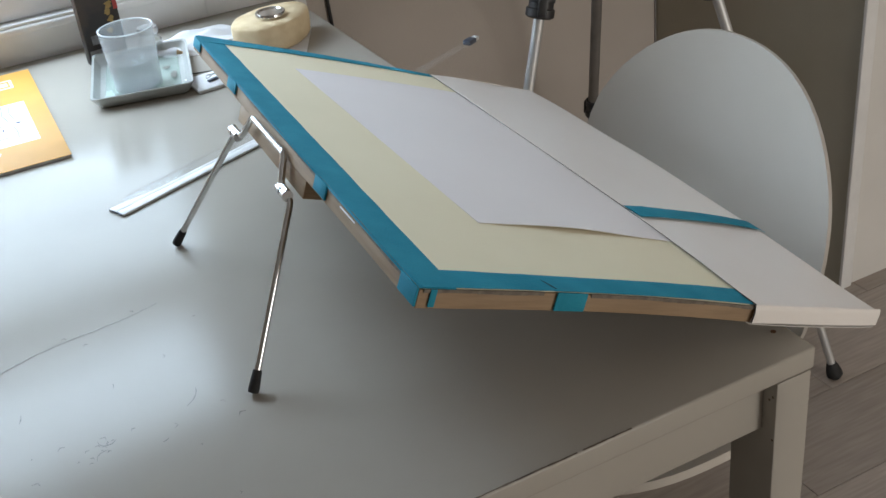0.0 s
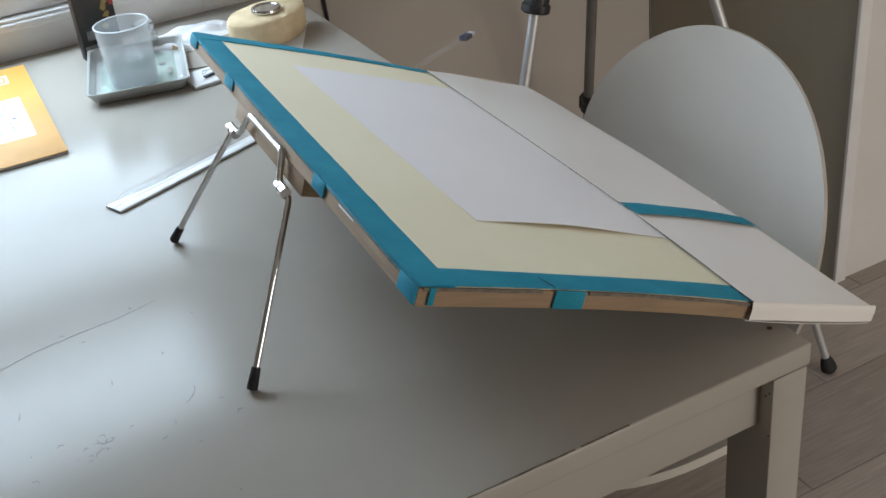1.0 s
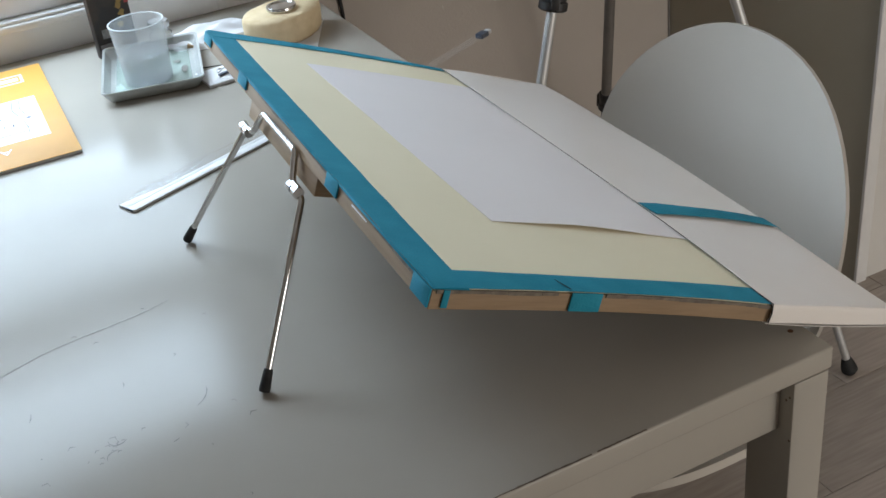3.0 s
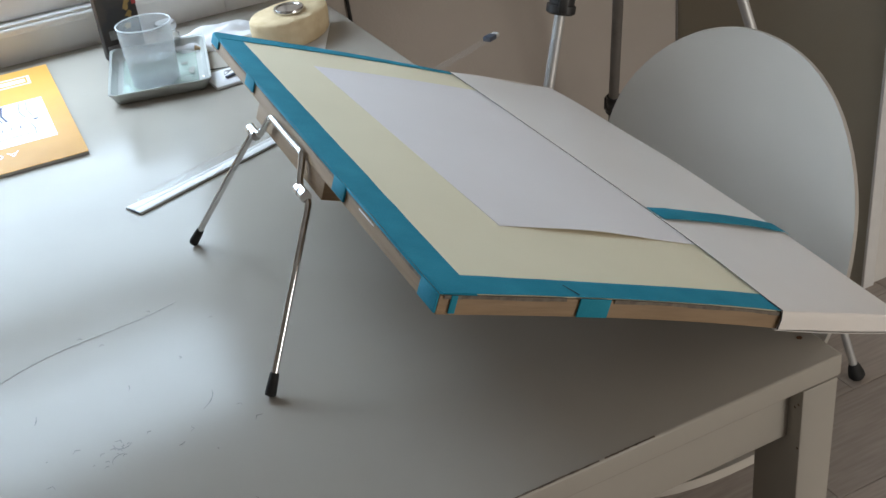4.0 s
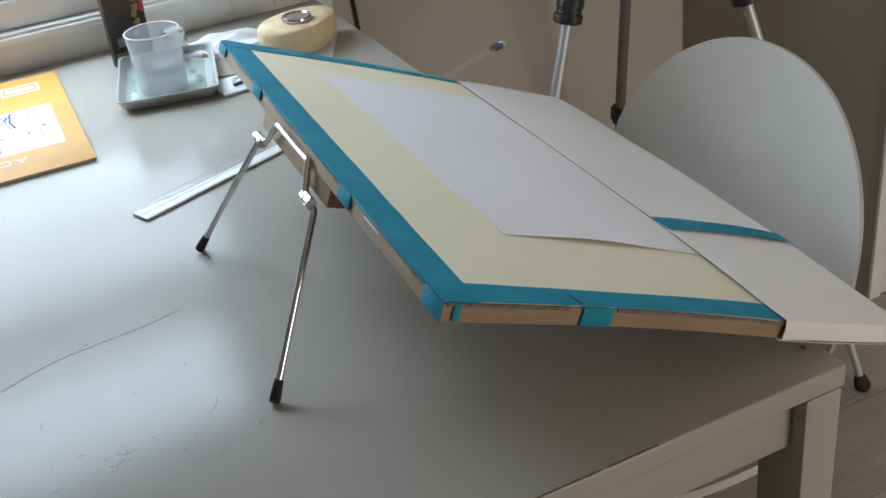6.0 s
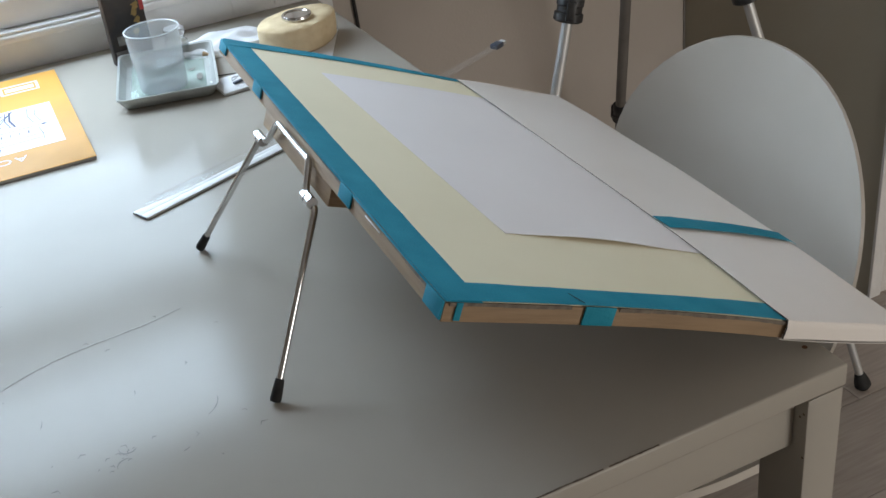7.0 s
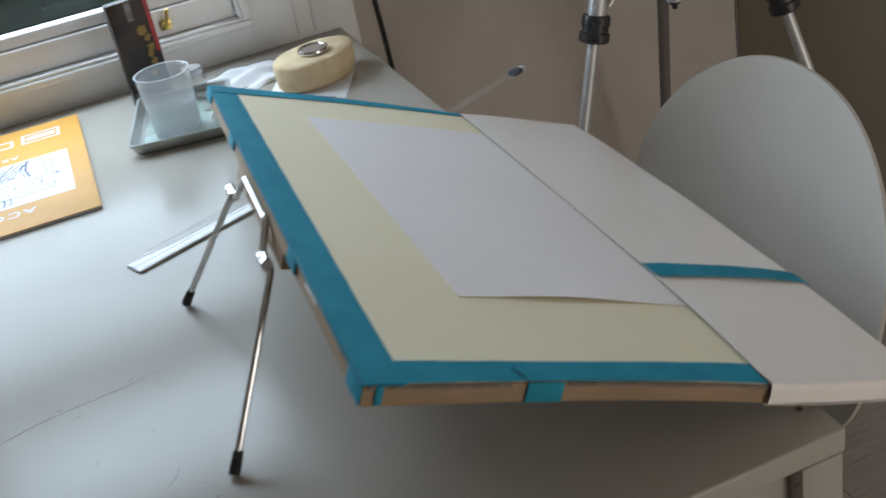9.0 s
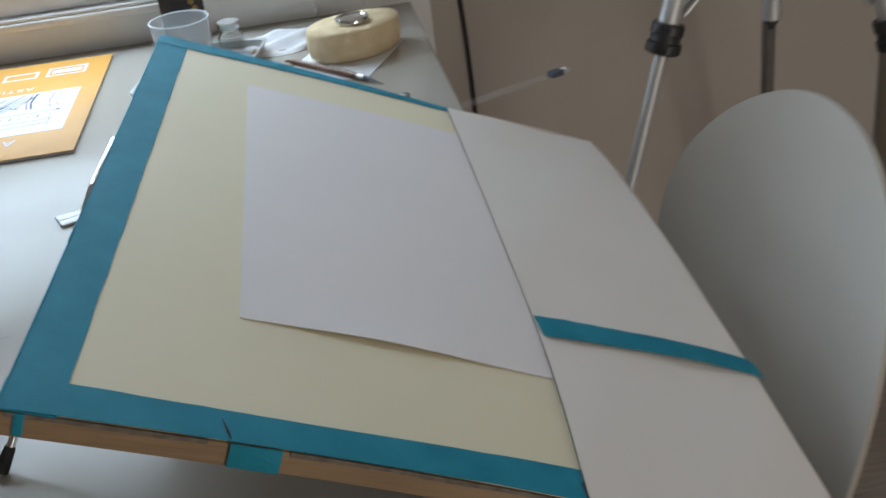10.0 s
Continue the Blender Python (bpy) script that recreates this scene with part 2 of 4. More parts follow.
def ribbon(path, width, thick, bm=None):
    """A flat strip along a level path, width across it."""
    bm = bm or bmesh.new()
    pts = [Vector(p) for p in path]
    rows = []
    for k, p in enumerate(pts):
        d = (pts[min(k + 1, len(pts) - 1)] - pts[max(k - 1, 0)]).normalized()
        w = width[k] if isinstance(width, (list, tuple)) else width
        s = Vector((-d.y, d.x, 0)) * w / 2
        rows.append([bm.verts.new(p + o) for o in (s, -s, -s + Vector((0, 0, thick)), s + Vector((0, 0, thick)))])
    for a, b in zip(rows, rows[1:]):
        for j in range(4):
            bm.faces.new((a[j], a[(j + 1) % 4], b[(j + 1) % 4], b[j]))
    bm.faces.new(rows[0])
    bm.faces.new(rows[-1][::-1])
    return bm


def sheet(nx, ny, place, bm=None):
    """A grid of faces; place(u, v) gives each point for u and v from 0 to 1."""
    bm = bm or bmesh.new()
    rows = [[bm.verts.new(place(i / nx, j / ny)) for i in range(nx + 1)] for j in range(ny + 1)]
    for a, b in zip(rows, rows[1:]):
        for i in range(nx):
            bm.faces.new((a[i], a[i + 1], b[i + 1], b[i]))
    return bm


def thicken(bm, t):
    """Gives a sheet a thickness along its normals."""
    bmesh.ops.recalc_face_normals(bm, faces=bm.faces)
    bmesh.ops.solidify(bm, geom=bm.faces[:], thickness=t)
    return bm


def structure(name, bm, mat, label, category):
    return tagged(part(name, bm, mat), label, category, kind="structure")


# ---- the room ----
TOP = 0.74
WY, BX0, BX1, CY = 1.285, 0.797, 0.922, 0.84
CEIL, RX, LX, BY = 2.45, 2.6, -2.6, -3.0

structure("wall_north", box(0.03, BX0, WY, WY + 0.14, 0, CEIL), WALL_PAINT, "warm grey painted wall beside the window", "wall")
bm = prism([(BX0, WY), (BX1, CY), (BX1 + 0.14, CY + 0.02), (BX0 + 0.14, WY + 0.14), (BX0, WY + 0.14)], 0, CEIL)
structure("wall_east", bm, SIDE_PAINT, "olive grey painted return wall in the corner", "wall")
bm = box(BX1 + 0.004, RX, CY, CY + 0.16, 0, CEIL)
structure("wall_alcove", bm, PALE_PAINT, "pale painted wall beyond the corner", "wall")
# A solid dark strip stands in for the shade of the corner's gap.
structure("corner_gap", box(BX0 - 0.004, BX0 - 0.0005, WY - 0.003, WY - 0.0005, 0, CEIL), SHADE_GREY, "dark shadow gap strip in the wall's corner", "trim")
structure("corner_trim", box(BX1 - 0.006, BX1 + 0.022, CY - 0.008, CY, 0, 2.1, 0.002), FRAME_PAINT, "pale painted trim strip on the wall's corner", "trim")
# Side walls and ceiling out of view, toned down to cut bounced light.
structure("wall_far_east", box(RX, RX + 0.14, BY, CY + 0.16, 0, CEIL), WALL_PAINT, "warm grey painted side wall of the room, out of view", "wall")
structure("wall_west", box(LX - 0.14, LX, BY, WY + 0.2, 0, CEIL), WALL_PAINT, "warm grey painted side wall of the room, out of view", "wall")
# The unseen rear wall, with an opening added for the fill lamp.
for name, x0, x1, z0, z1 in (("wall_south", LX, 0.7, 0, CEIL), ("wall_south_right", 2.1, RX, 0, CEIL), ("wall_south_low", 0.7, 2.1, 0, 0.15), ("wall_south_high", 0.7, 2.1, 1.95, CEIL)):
    structure(name, box(x0, x1, BY - 0.14, BY, z0, z1), WALL_PAINT, "warm grey painted rear wall of the room, out of view", "wall")
structure("ceiling", box(LX - 0.14, RX + 0.14, BY - 0.14, WY + 0.2, CEIL, CEIL + 0.1), CEILING_PAINT, "toned-down white ceiling, out of view", "ceiling")

# The window wall: low apron, moulded sill rail, casement with glass.
WX0, WX1 = -1.00, -0.155
FACE = 1.225
structure("wall_window_low", box(LX, WX1 + 0.0122, 1.2335, WY + 0.16, 0, 0.786), FRAME_PAINT, "white painted panel under the window", "wall")
structure("wall_window_high", box(LX, 0.03, FACE + 0.02, WY + 0.16, 2.28, CEIL), PALE_PAINT, "pale painted wall over the window", "wall")
structure("wall_window_side", box(LX, WX0 - 0.10, FACE + 0.02, WY + 0.16, 0.772, 2.28), PALE_PAINT, "pale painted wall beside the window", "wall")


def window():
    w = thing("window_1", pose(0, 0, 0), "white painted casement window over the table's end", "window", kind="structure")
    bm = box(WX0, WX1 + 0.012, FACE - 0.007, FACE + 0.03, 0.786, 0.798, 0.004, 3)
    box(WX0, WX1 + 0.004, FACE - 0.003, FACE + 0.03, 0.7982, 0.803, 0.002, bm=bm)
    part("sill_bead", bm, FRAME_PAINT, w)
    bm = box(WX1, WX1 + 0.012, FACE - 0.0068, FACE + 0.03, 0.7982, 2.2, 0.004, 3)
    box(WX1 - 0.005, WX1 - 0.0002, FACE - 0.003, FACE + 0.03, 0.8032, 2.19, 0.002, bm=bm)
    part("side_bead", bm, FRAME_PAINT, w)
    part("jamb", box(WX1 + 0.0125, 0.0295, 1.2335, WY + 0.16, 0, 2.28, 0.0015), FRAME_PAINT, w)
    part("jamb", box(WX0 - 0.10, WX0 - 0.014, FACE + 0.006, WY + 0.16, 0.787, 2.28, 0.003), FRAME_PAINT, w)
    part("head", box(WX0 - 0.014, WX1 + 0.014, FACE + 0.006, WY + 0.16, 2.2, 2.28, 0.003), FRAME_PAINT, w)
    bm = box(-0.072, -0.064, 1.2305, FACE + 0.02, 0.745, 2.27, 0.003)
    box(-0.044, -0.018, 1.2290, FACE + 0.02, 0.745, 2.27, 0.004, bm=bm)
    part("jamb_moulding", bm, FRAME_PAINT, w)
    f = part("casement_frame", box(WX0, WX1 - 0.006, FACE + 0.014, FACE + 0.06, 0.804, 0.846, 0.003), FRAME_PAINT, w)
    part("stile", box(WX1 - 0.055, WX1 - 0.006, FACE + 0.0142, FACE + 0.0602, 0.8462, 2.198, 0.003), FRAME_PAINT, f)
    part("stile", box(WX0, WX0 + 0.055, FACE + 0.0142, FACE + 0.0602, 0.8462, 2.198, 0.003), FRAME_PAINT, f)
    part("rail", box(WX0 + 0.055, WX1 - 0.055, FACE + 0.0142, FACE + 0.06, 2.14, 2.198, 0.003), FRAME_PAINT, f)
    part("rail", box(WX0 + 0.055, WX1 - 0.055, FACE + 0.0142, FACE + 0.06, 1.255, 1.415, 0.003), FRAME_PAINT, f)
    part("glazing_bead", box(WX0 + 0.055, WX1 - 0.055, FACE + 0.022, FACE + 0.05, 0.8465, 0.866, 0.004), WHITE_PLASTIC, f)
    for z0, z1 in ((0.86, 1.26), (1.41, 2.142)):
        p = part("pane", box(WX0 + 0.05, WX1 - 0.05, FACE + 0.034, FACE + 0.038, z0, z1), GLASS, f)
        p.visible_shadow = False
    latch = part("latch", box(-0.008, 0.010, -0.004, 0.0, -0.010, 0.006, 0.0015), BRASS, w, "small brass latch", pose(-0.272, FACE + 0.012, 0.824))
    part("knob", tube([(0, -0.004, 0), (0, -0.012, 0), (0.004, -0.018, 0.012), (0.006, -0.02, 0.026)], 0.0035, 10), BRASS, latch)
    return w


window()

# Pane added to the unseen opening that the fill lamp shines from.
structure("fill_window", box(0.7, 2.1, BY - 0.09, BY - 0.085, 0.15, 1.95), GLASS, "clear pane of an added, unseen window in the rear wall", "window").visible_shadow = False

# ---- garden outside ----
structure("ground", sheet(40, 40, lambda u, v: Vector(((u - .5) * 400, (v - .5) * 400, -0.25))), GRASS, "mown garden grass reaching into the distance", "ground")


def hedge():
    rng = random.Random(4)
    verts, faces = [], []
    for k in range(9000):
        x, z = rng.uniform(-9, 6), rng.uniform(0.0, 1.0) ** 0.8
        y = 5.6 + rng.gauss(0, 0.25)
        top = 2.0 + 0.35 * math.sin(x * 1.3) + 0.25 * math.sin(x * 3.1 + 1)
        c = Vector((x, y, -0.25 + z * top))
        s = rng.uniform(0.05, 0.11)
        q = Euler((rng.uniform(0, 6), rng.uniform(0, 6), rng.uniform(0, 6))).to_matrix()
        i = len(verts)
        verts += [c + q @ Vector(p) * s for p in ((-1, 0, 0), (0, -0.45, 0.1), (1, 0, 0), (0, 0.45, 0.1))]
        faces.append((i, i + 1, i + 2, i + 3))
    me = bpy.data.meshes.new("hedge")
    me.from_pydata(verts, [], faces)
    me.materials.append(HEDGE_LEAF)
    return tagged(new("hedge", me), "dark green leafy hedge behind the garden", "hedge", kind="stuff")


hedge()


def fence():
    f = thing("garden_fence", pose(0, 5.0, -0.25), "weathered grey-green board fence in the garden", "fence")
    for x in (-5.9, -4.1, -2.3, -0.5, 1.3, 3.1):
        part("post", box(x - 0.05, x + 0.05, 0.03, 0.12, 0, 1.55, 0.006, 1), FENCE_WOOD, f)
    first = None
    for k in range(10):
        m = pose(0, 0, 0.05 + k * 0.15, -6 + random.uniform(-.6, .6), random.uniform(-.12, .12), 0)
        if first is None:
            first = part("board", box(-6, 4, 0, .022, 0, 0.165, 0.004, 1), FENCE_WOOD, f, m=m)
        else:
            o = new("board", first.data)
            o.parent, o.matrix_basis = f, m


fence()


# ---- table ----
TW, TL = 0.82, 1.231


def table():
    t = thing("table", pose(0, 0, 0), "worn cream gloss-painted wooden table under the window", "table")
    part("tabletop", box(-TW, 0, 0, TL, TOP - 0.022, TOP, 0.0025, 3), TABLE_PAINT, t, "cream gloss top with scuffs and chipped edges")
    for x0, y0 in ((-0.0385, 0.0015), (-TW + 0.0015, 0.0015), (-0.0385, TL - 0.0565), (-TW + 0.0015, TL - 0.0565)):
        part("leg", box(x0, x0 + 0.037, y0, y0 + 0.055, 0, TOP - 0.024, 0.002), TABLE_PAINT, t)
    for y0 in (0.0165, TL - 0.0365):
        part("apron", box(-TW + 0.0385, -0.0385, y0, y0 + 0.02, TOP - 0.080, TOP - 0.0222, 0.0015), TABLE_PAINT, t)
    for x0 in (-0.034, -TW + 0.014):
        part("apron", box(x0, x0 + 0.02, 0.057, TL - 0.057, TOP - 0.080, TOP - 0.0222, 0.0015), TABLE_PAINT, t)
    # Scuffs and scratches in the paint.
    rng = random.Random(7)
    for cx, cy, ln, turn, bend in ((-0.463, 0.243, 0.026, 1.0, 0.5), (-0.545, 0.222, 0.02, -0.4, 1.4), (-0.552, 0.214, 0.016, 0.7, -1.0),
                                   (-0.60, 0.30, 0.012, 1.3, 0.2), (-0.61, 0.52, 0.012, 0.2, 0.3), (-0.52, 0.30, 0.008, 1.4, 0.3), (-0.50, 0.20, 0.006, 0.4, 0.3)):
        pts = [(cx + ln * (s - .5) * math.cos(turn + bend * (s - .5)), cy + ln * (s - .5) * math.sin(turn + bend * (s - .5)), TOP + 0.0001) for s in (0, .2, .4, .6, .8, 1)]
        part("scuff", ribbon(pts, [0.0003, 0.0005, 0.0011, 0.0006, 0.0009, 0.0003], 0.0002), GRIME, t)
    for k in range(46):
        x, y = rng.uniform(-0.70, -0.42), rng.uniform(0.02, 0.42)
        if k < 12:
            x, y = -0.543 + rng.gauss(0, 0.008), 0.221 + rng.gauss(0, 0.006)
        a, n = rng.uniform(0, 3.1), rng.uniform(0.001, 0.005)
        pts = [(x, y, TOP + 0.0001), (x + n * math.cos(a), y + n * math.sin(a), TOP + 0.0001), (x + 1.6 * n * math.cos(a + 0.7), y + 1.6 * n * math.sin(a + 0.7), TOP + 0.0001)]
        part("speck", ribbon(pts, [0.0003, rng.uniform(0.0005, 0.0011), 0.0003], 0.0002), GRIME, t)
    pts = [(-0.64 + 0.19 * s, 0.365 + 0.055 * s + 0.008 * math.sin(s * 5), TOP + 0.0001) for s in [k / 14 for k in range(15)]]
    part("scratch", ribbon(pts, [0.0010 + 0.0016 * abs(math.sin(k * 1.9)) for k in range(15)], 0.0002), FAINT, t)
    for x0, x1, sd in ((-0.52, -0.33, 1), (-0.329, -0.235, 2), (-0.23, -0.185, 3)):
        r2 = random.Random(sd)
        n = 24
        pts = [(x0 + (x1 - x0) * k / n, 0.0012 + 0.0005 * r2.random(), TOP - 0.0003) for k in range(n + 1)]
        part("chipped_edge", ribbon(pts, [0.0009 + 0.0010 * r2.random() ** 2 for _ in pts], 0.0004), CHIP, t, "dark chipped paint along the edge")
    for x, y, z in ((-0.0384, 0.006, 0.70), (-0.0384, 0.004, 0.655), (-0.0384, 0.010, 0.695)):
        part("chip", lathe([(0, -0.0004), (0.0014, -0.0004), (0.0011, 0.0004), (0, 0.0005)], 7), CHIP, t, m=pose(x, y, z, 0, -90, 0))
    part("scuff", lathe([(0, 0.0001), (0.0025, 0.0001), (0.0024, 0.0004), (0, 0.0005)], 10), PENCIL, t, m=pose(-0.014, 0.036, TOP))
    return t


table()

# ---- drawing board ----
BT = 0.0135
BOARD = pose(-0.3359, 0.0237, 0.9142, 0.07, 22.01, -0.82)
SLANT = 0.0435


def bow(x, y):
    """The board sags towards its lower edge, most at the near corner."""
    return -0.0986 * max(0, x - 0.1) ** 2 - 0.0514 * x * x * max(0, 1 - y / 0.63) ** 2


def bowed(bm):
    """Cuts a flat shape into short pieces and lets it follow the board's sag."""
    for k in range(1, 13):
        bmesh.ops.bisect_plane(bm, geom=bm.verts[:] + bm.edges[:] + bm.faces[:], plane_co=(0.04 * k, 0, 0), plane_no=(1, 0, 0))
    for k in range(1, 7):
        bmesh.ops.bisect_plane(bm, geom=bm.verts[:] + bm.edges[:] + bm.faces[:], plane_co=(0, 0.09 * k, 0), plane_no=(0, 1, 0))
    for v in bm.verts:
        v.co.z += bow(v.co.x, v.co.y)
    return bm


def slanted(bm):
    """Moves a shape along the board's slanting raised edge."""
    for v in bm.verts:
        v.co.x += SLANT * v.co.y
    return bm


def tape_strip(path, width, z, rng, wave=0.0007, taper=0.0):
    """A strip of tape with slightly uneven edges that lies on the board."""
    pts, n = [], 30
    (x0, y0), (x1, y1) = path
    for k in range(n + 1):
        s = k / n
        x, y = x0 + (x1 - x0) * s, y0 + (y1 - y0) * s
        pts.append((x, y, z + 0.0001 * math.sin(k * 1.3) + bow(x, y)))
    return ribbon(pts, [width - taper * k / n + rng.uniform(-wave, wave) for k in range(n + 1)], 0.0004)


def drawing_board():
    b = thing("drawing_board", BOARD, "wooden drawing board edged with blue tape, propped on the table", "drawing board")
    rng = random.Random(3)
    part("panel", bowed(prism([(0, 0), (0.312, 0), (0.318, 0.007), (0.36, 0.011), (0.42, 0.023), (0.468, 0.040), (0.468, 0.6035), (0.0276, 0.635)], -BT, 0, 0.0008)), PLY, b, "pale wooden panel with bare edges")
    part("backing_sheet", bowed(prism([(0.002, 0.002), (0.312, 0.002), (0.318, 0.009), (0.36, 0.013), (0.42, 0.025), (0.466, 0.042), (0.466, 0.6015), (0.0296, 0.633)], 0.0002, 0.0012)), CREAM, b, "pale cream backing paper")
    z = 0.0013
    part("tape", tape_strip(((0.0138, -0.0005), (0.0408, 0.634)), 0.0282, z, rng, taper=0.001), TAPE, b, "blue masking tape")
    n = 30
    pts = [(0.002 + 0.314 * k / n, 0.0135 + 0.0012 * math.cos(k / n * 6.3), z + 0.0004 + bow(0.002 + 0.314 * k / n, 0.0135)) for k in range(n + 1)]
    part("tape", ribbon(pts, [0.0285 - 0.0035 * math.sin(math.pi * k / n) + rng.uniform(-.0006, .0006) for k in range(n + 1)], 0.0004), TAPE, b, "blue masking tape")
    part("tape", tape_strip(((0.029, 0.6225), (0.320, 0.6085)), 0.0255, z + 0.0004, rng, taper=0.0145), TAPE, b, "blue masking tape")
    # Tape folded down over the edges.
    bm = box(0.112, 0.139, -0.0022, -0.0006, -BT + 0.0005, 0.0014, 0.0005)
    part("tape_tab", bowed(bm), TAPE, b, "blue tape folded over the edge")
    for u0, u1, low in ((0.0, 0.028, BT - 0.001), (0.182, 0.210, BT - 0.002), (0.455, 0.485, BT - 0.003), (0.603, 0.632, BT - 0.004)):
        part("tape_tab", slanted(box(-0.0022, -0.0004, u0, u1, -low, 0.0014, 0.0005)), TAPE, b, "blue tape folded over the edge")
    for u0, u1, low in ((0.028, 0.182, 0.0004), (0.210, 0.455, 0.0002), (0.485, 0.603, 0.0004)):
        part("tape_fold", slanted(box(-0.0016, -0.0004, u0, u1, -low, 0.0014, 0.0004)), TAPE, b)
    part("tape_tab", box(0.008, 0.013, -0.0018, -0.0006, -0.012, 0.0012, 0.0004), TAPE, b)
    for k in range(22):
        x = 0.003 + 0.0140 * k
        if not 0.10 < x < 0.139:
            d = 0.0008 * math.sin(k * 1.1)
            part("paper_edge", bowed(box(x, x + 0.0138, -0.0010, -0.0002, -0.0016 + d * 0.5, 0.0010, 0)), PAPER_DARK, b)
    # A flat black sliver painted in for the shade of a tape crease.
    part("tape_crease_shade", ribbon([(0.1070, 0.0165, z + 0.0009), (0.1085, 0.0115, z + 0.0009), (0.1105, 0.0055, z + 0.0009), (0.1120, 0.0010, z + 0.0009)], [0.0003, 0.0010, 0.0015, 0.0006], 0.0002), RUBBER, b)
    # The dark paper edge that shows under the tape, lifted here and there.
    r2 = random.Random(17)
    for u0, u1 in ((0.030, 0.180), (0.212, 0.453), (0.487, 0.601)):
        m = int((u1 - u0) / 0.012)
        for k in range(m):
            a = u0 + (u1 - u0) * k / m
            low = 0.0016 + 0.0007 * math.sin(a * 40) + 0.0005 * r2.random()
            part("paper_edge", slanted(box(-0.0013, -0.0001, a, a + (u1 - u0) / m, -low, -0.0005)), PAPER_DARK, b)
    part("loose_paper", slanted(box(-0.0018, -0.0012, 0.118, 0.150, -0.0036, -0.0024, 0.0002)), SHEET, b, "lifted strip of white paper under the tape")
    # The wooden batten under the raised edge that carries the wire stand.
    # Pine in the darker ply colour, which puts its shade into the wood.
    part("batten", slanted(box(0.0015, 0.046, 0.234, 0.440, -BT - 0.0180, -BT - 0.0003, 0.0012)), PLY, b, "pine batten under the raised edge")
    return b


drawing_board()


def drawing_paper():
    def lie(u, v):
        x, y = 0.114 + 0.297 * u, 0.1222 + 0.42 * v
        return Vector((x - 0.001 * v, y, 0.0018 + bow(x, y) + 0.0022 * max(0, 1 - v * 7) ** 2 * max(0, math.sin(min(u, 0.62) / 0.62 * math.pi)) ** 2))

    bm = thicken(sheet(24, 28, lie), 0.0003)
    return tagged(part("drawing_paper", bm, SHEET, m=BOARD), "blank white sheet lying on the cream backing paper", "paper")


drawing_paper()


def cover_paper():
    """The paper wrapped round the board's lower edge."""
    c = thing("cover_paper", BOARD, "white cover paper wrapped round the board's lower edge", "paper")
    h = 0.0032

    def left_edge(y):
        return 0.3105 + 0.010 * math.sin(math.pi / 2 * min(1, max(0, y / 0.2))) - 0.0025 * max(0, (y - 0.25) / 0.35)

    def right_edge(y):
        return 0.507 - 0.015 * max(0, (y - 0.50) / 0.13) ** 2

    def near_edge(s):
        return -0.0008 + 0.030 * s ** 1.6

    def far_edge(s):
        return 0.613 + 0.020 * s

    def at(s, v, z):
        y = near_edge(s) + v * (far_edge(s) - near_edge(s))
        x = left_edge(y) + (right_edge(y) - left_edge(y)) * s
        return Vector((x, y, z + bow(x, y)))

    w = 0.19
    prof = [(0.0, 0.0026), (0.10, 0.0029), (0.25, h), (0.45, h), (0.65, h), (0.85, h)]
    for k in range(9):
        a = math.pi / 2 - math.pi * k / 8
        prof.append((1 - (0.009 - 0.009 * math.cos(a)) / w, -BT / 2 + (h + BT / 2) * math.sin(a)))
    prof += [(0.8, -BT - 0.004), (0.6, -BT - 0.010), (0.4, -BT - 0.0150), (0.25, -BT - 0.0165), (0.12, -BT - 0.010), (0.0, -BT - 0.003)]

    def wrap(u, v):
        k = u * (len(prof) - 1)
        i = min(int(k), len(prof) - 2)
        (s0, z0), (s1, z1) = prof[i], prof[i + 1]
        s, z = s0 + (s1 - s0) * (k - i), z0 + (z1 - z0) * (k - i)
        if z > 0:
            z += 0.0007 * math.sin(v * 9 + s * 4) + 0.0005 * math.sin(v * 17 - s * 9)
        # The underside hangs slack in the middle and is drawn in at both ends.
        z = max(z, -BT - 0.0015 - 0.017 * min(1, max(0, v * 6 - 0.5)) * min(1, max(0, (1 - v) * 6 - 0.5)))
        return at(s, v, z)

    part("wrap", thicken(sheet(60, 48, wrap), 0.0005), WRAP, c)
    # Folded ends over the near and far edges.
    for v, sg in ((0, 1), (1, -1)):
        def fold(u, q, v=v, sg=sg):
            a = min(1, q / 0.55) * math.pi / 2
            z = (h + 0.0005) * (0.62 + 0.38 * min(1, u * 5)) - 0.007 * (1 - math.cos(a)) - 0.0085 * max(0, (q - 0.55) / 0.45)
            p = at(0.985 * u, v, z)
            p.y -= sg * (0.0022 * math.sin(a) - 0.0004)
            return p
        part("fold", thicken(sheet(28, 12, fold), 0.0004), WRAP, c)
    # A dark line drawn in for the shadow along the cover's left edge.
    edge = [at(0, k / 24, 0.0030) + Vector((-0.0009, 0, 0)) for k in range(25)]
    part("paper_edge", tube(edge, 0.00035, 6), PAPER_DARK, c)
    # The same painted shadow line carried down over the near fold.
    e = at(0, 0, 0)
    part("fold_edge_shade", tube([e + Vector((-0.0006, 0.016, 0.0034)), e + Vector((-0.0005, -0.0008, 0.003)), e + Vector((-0.0005, -0.0028, -0.004)), e + Vector((-0.0005, -0.0028, -0.0125))], 0.0006, 6), RUBBER, c)
    rng = random.Random(9)
    pts = []
    for k in range(25):
        t = k / 24
        x, y = 0.3222 + 0.1865 * t, 0.186 + 0.016 * t + 0.003 * math.sin(3.1 * t) - 0.0015 * math.sin(6.3 * t)
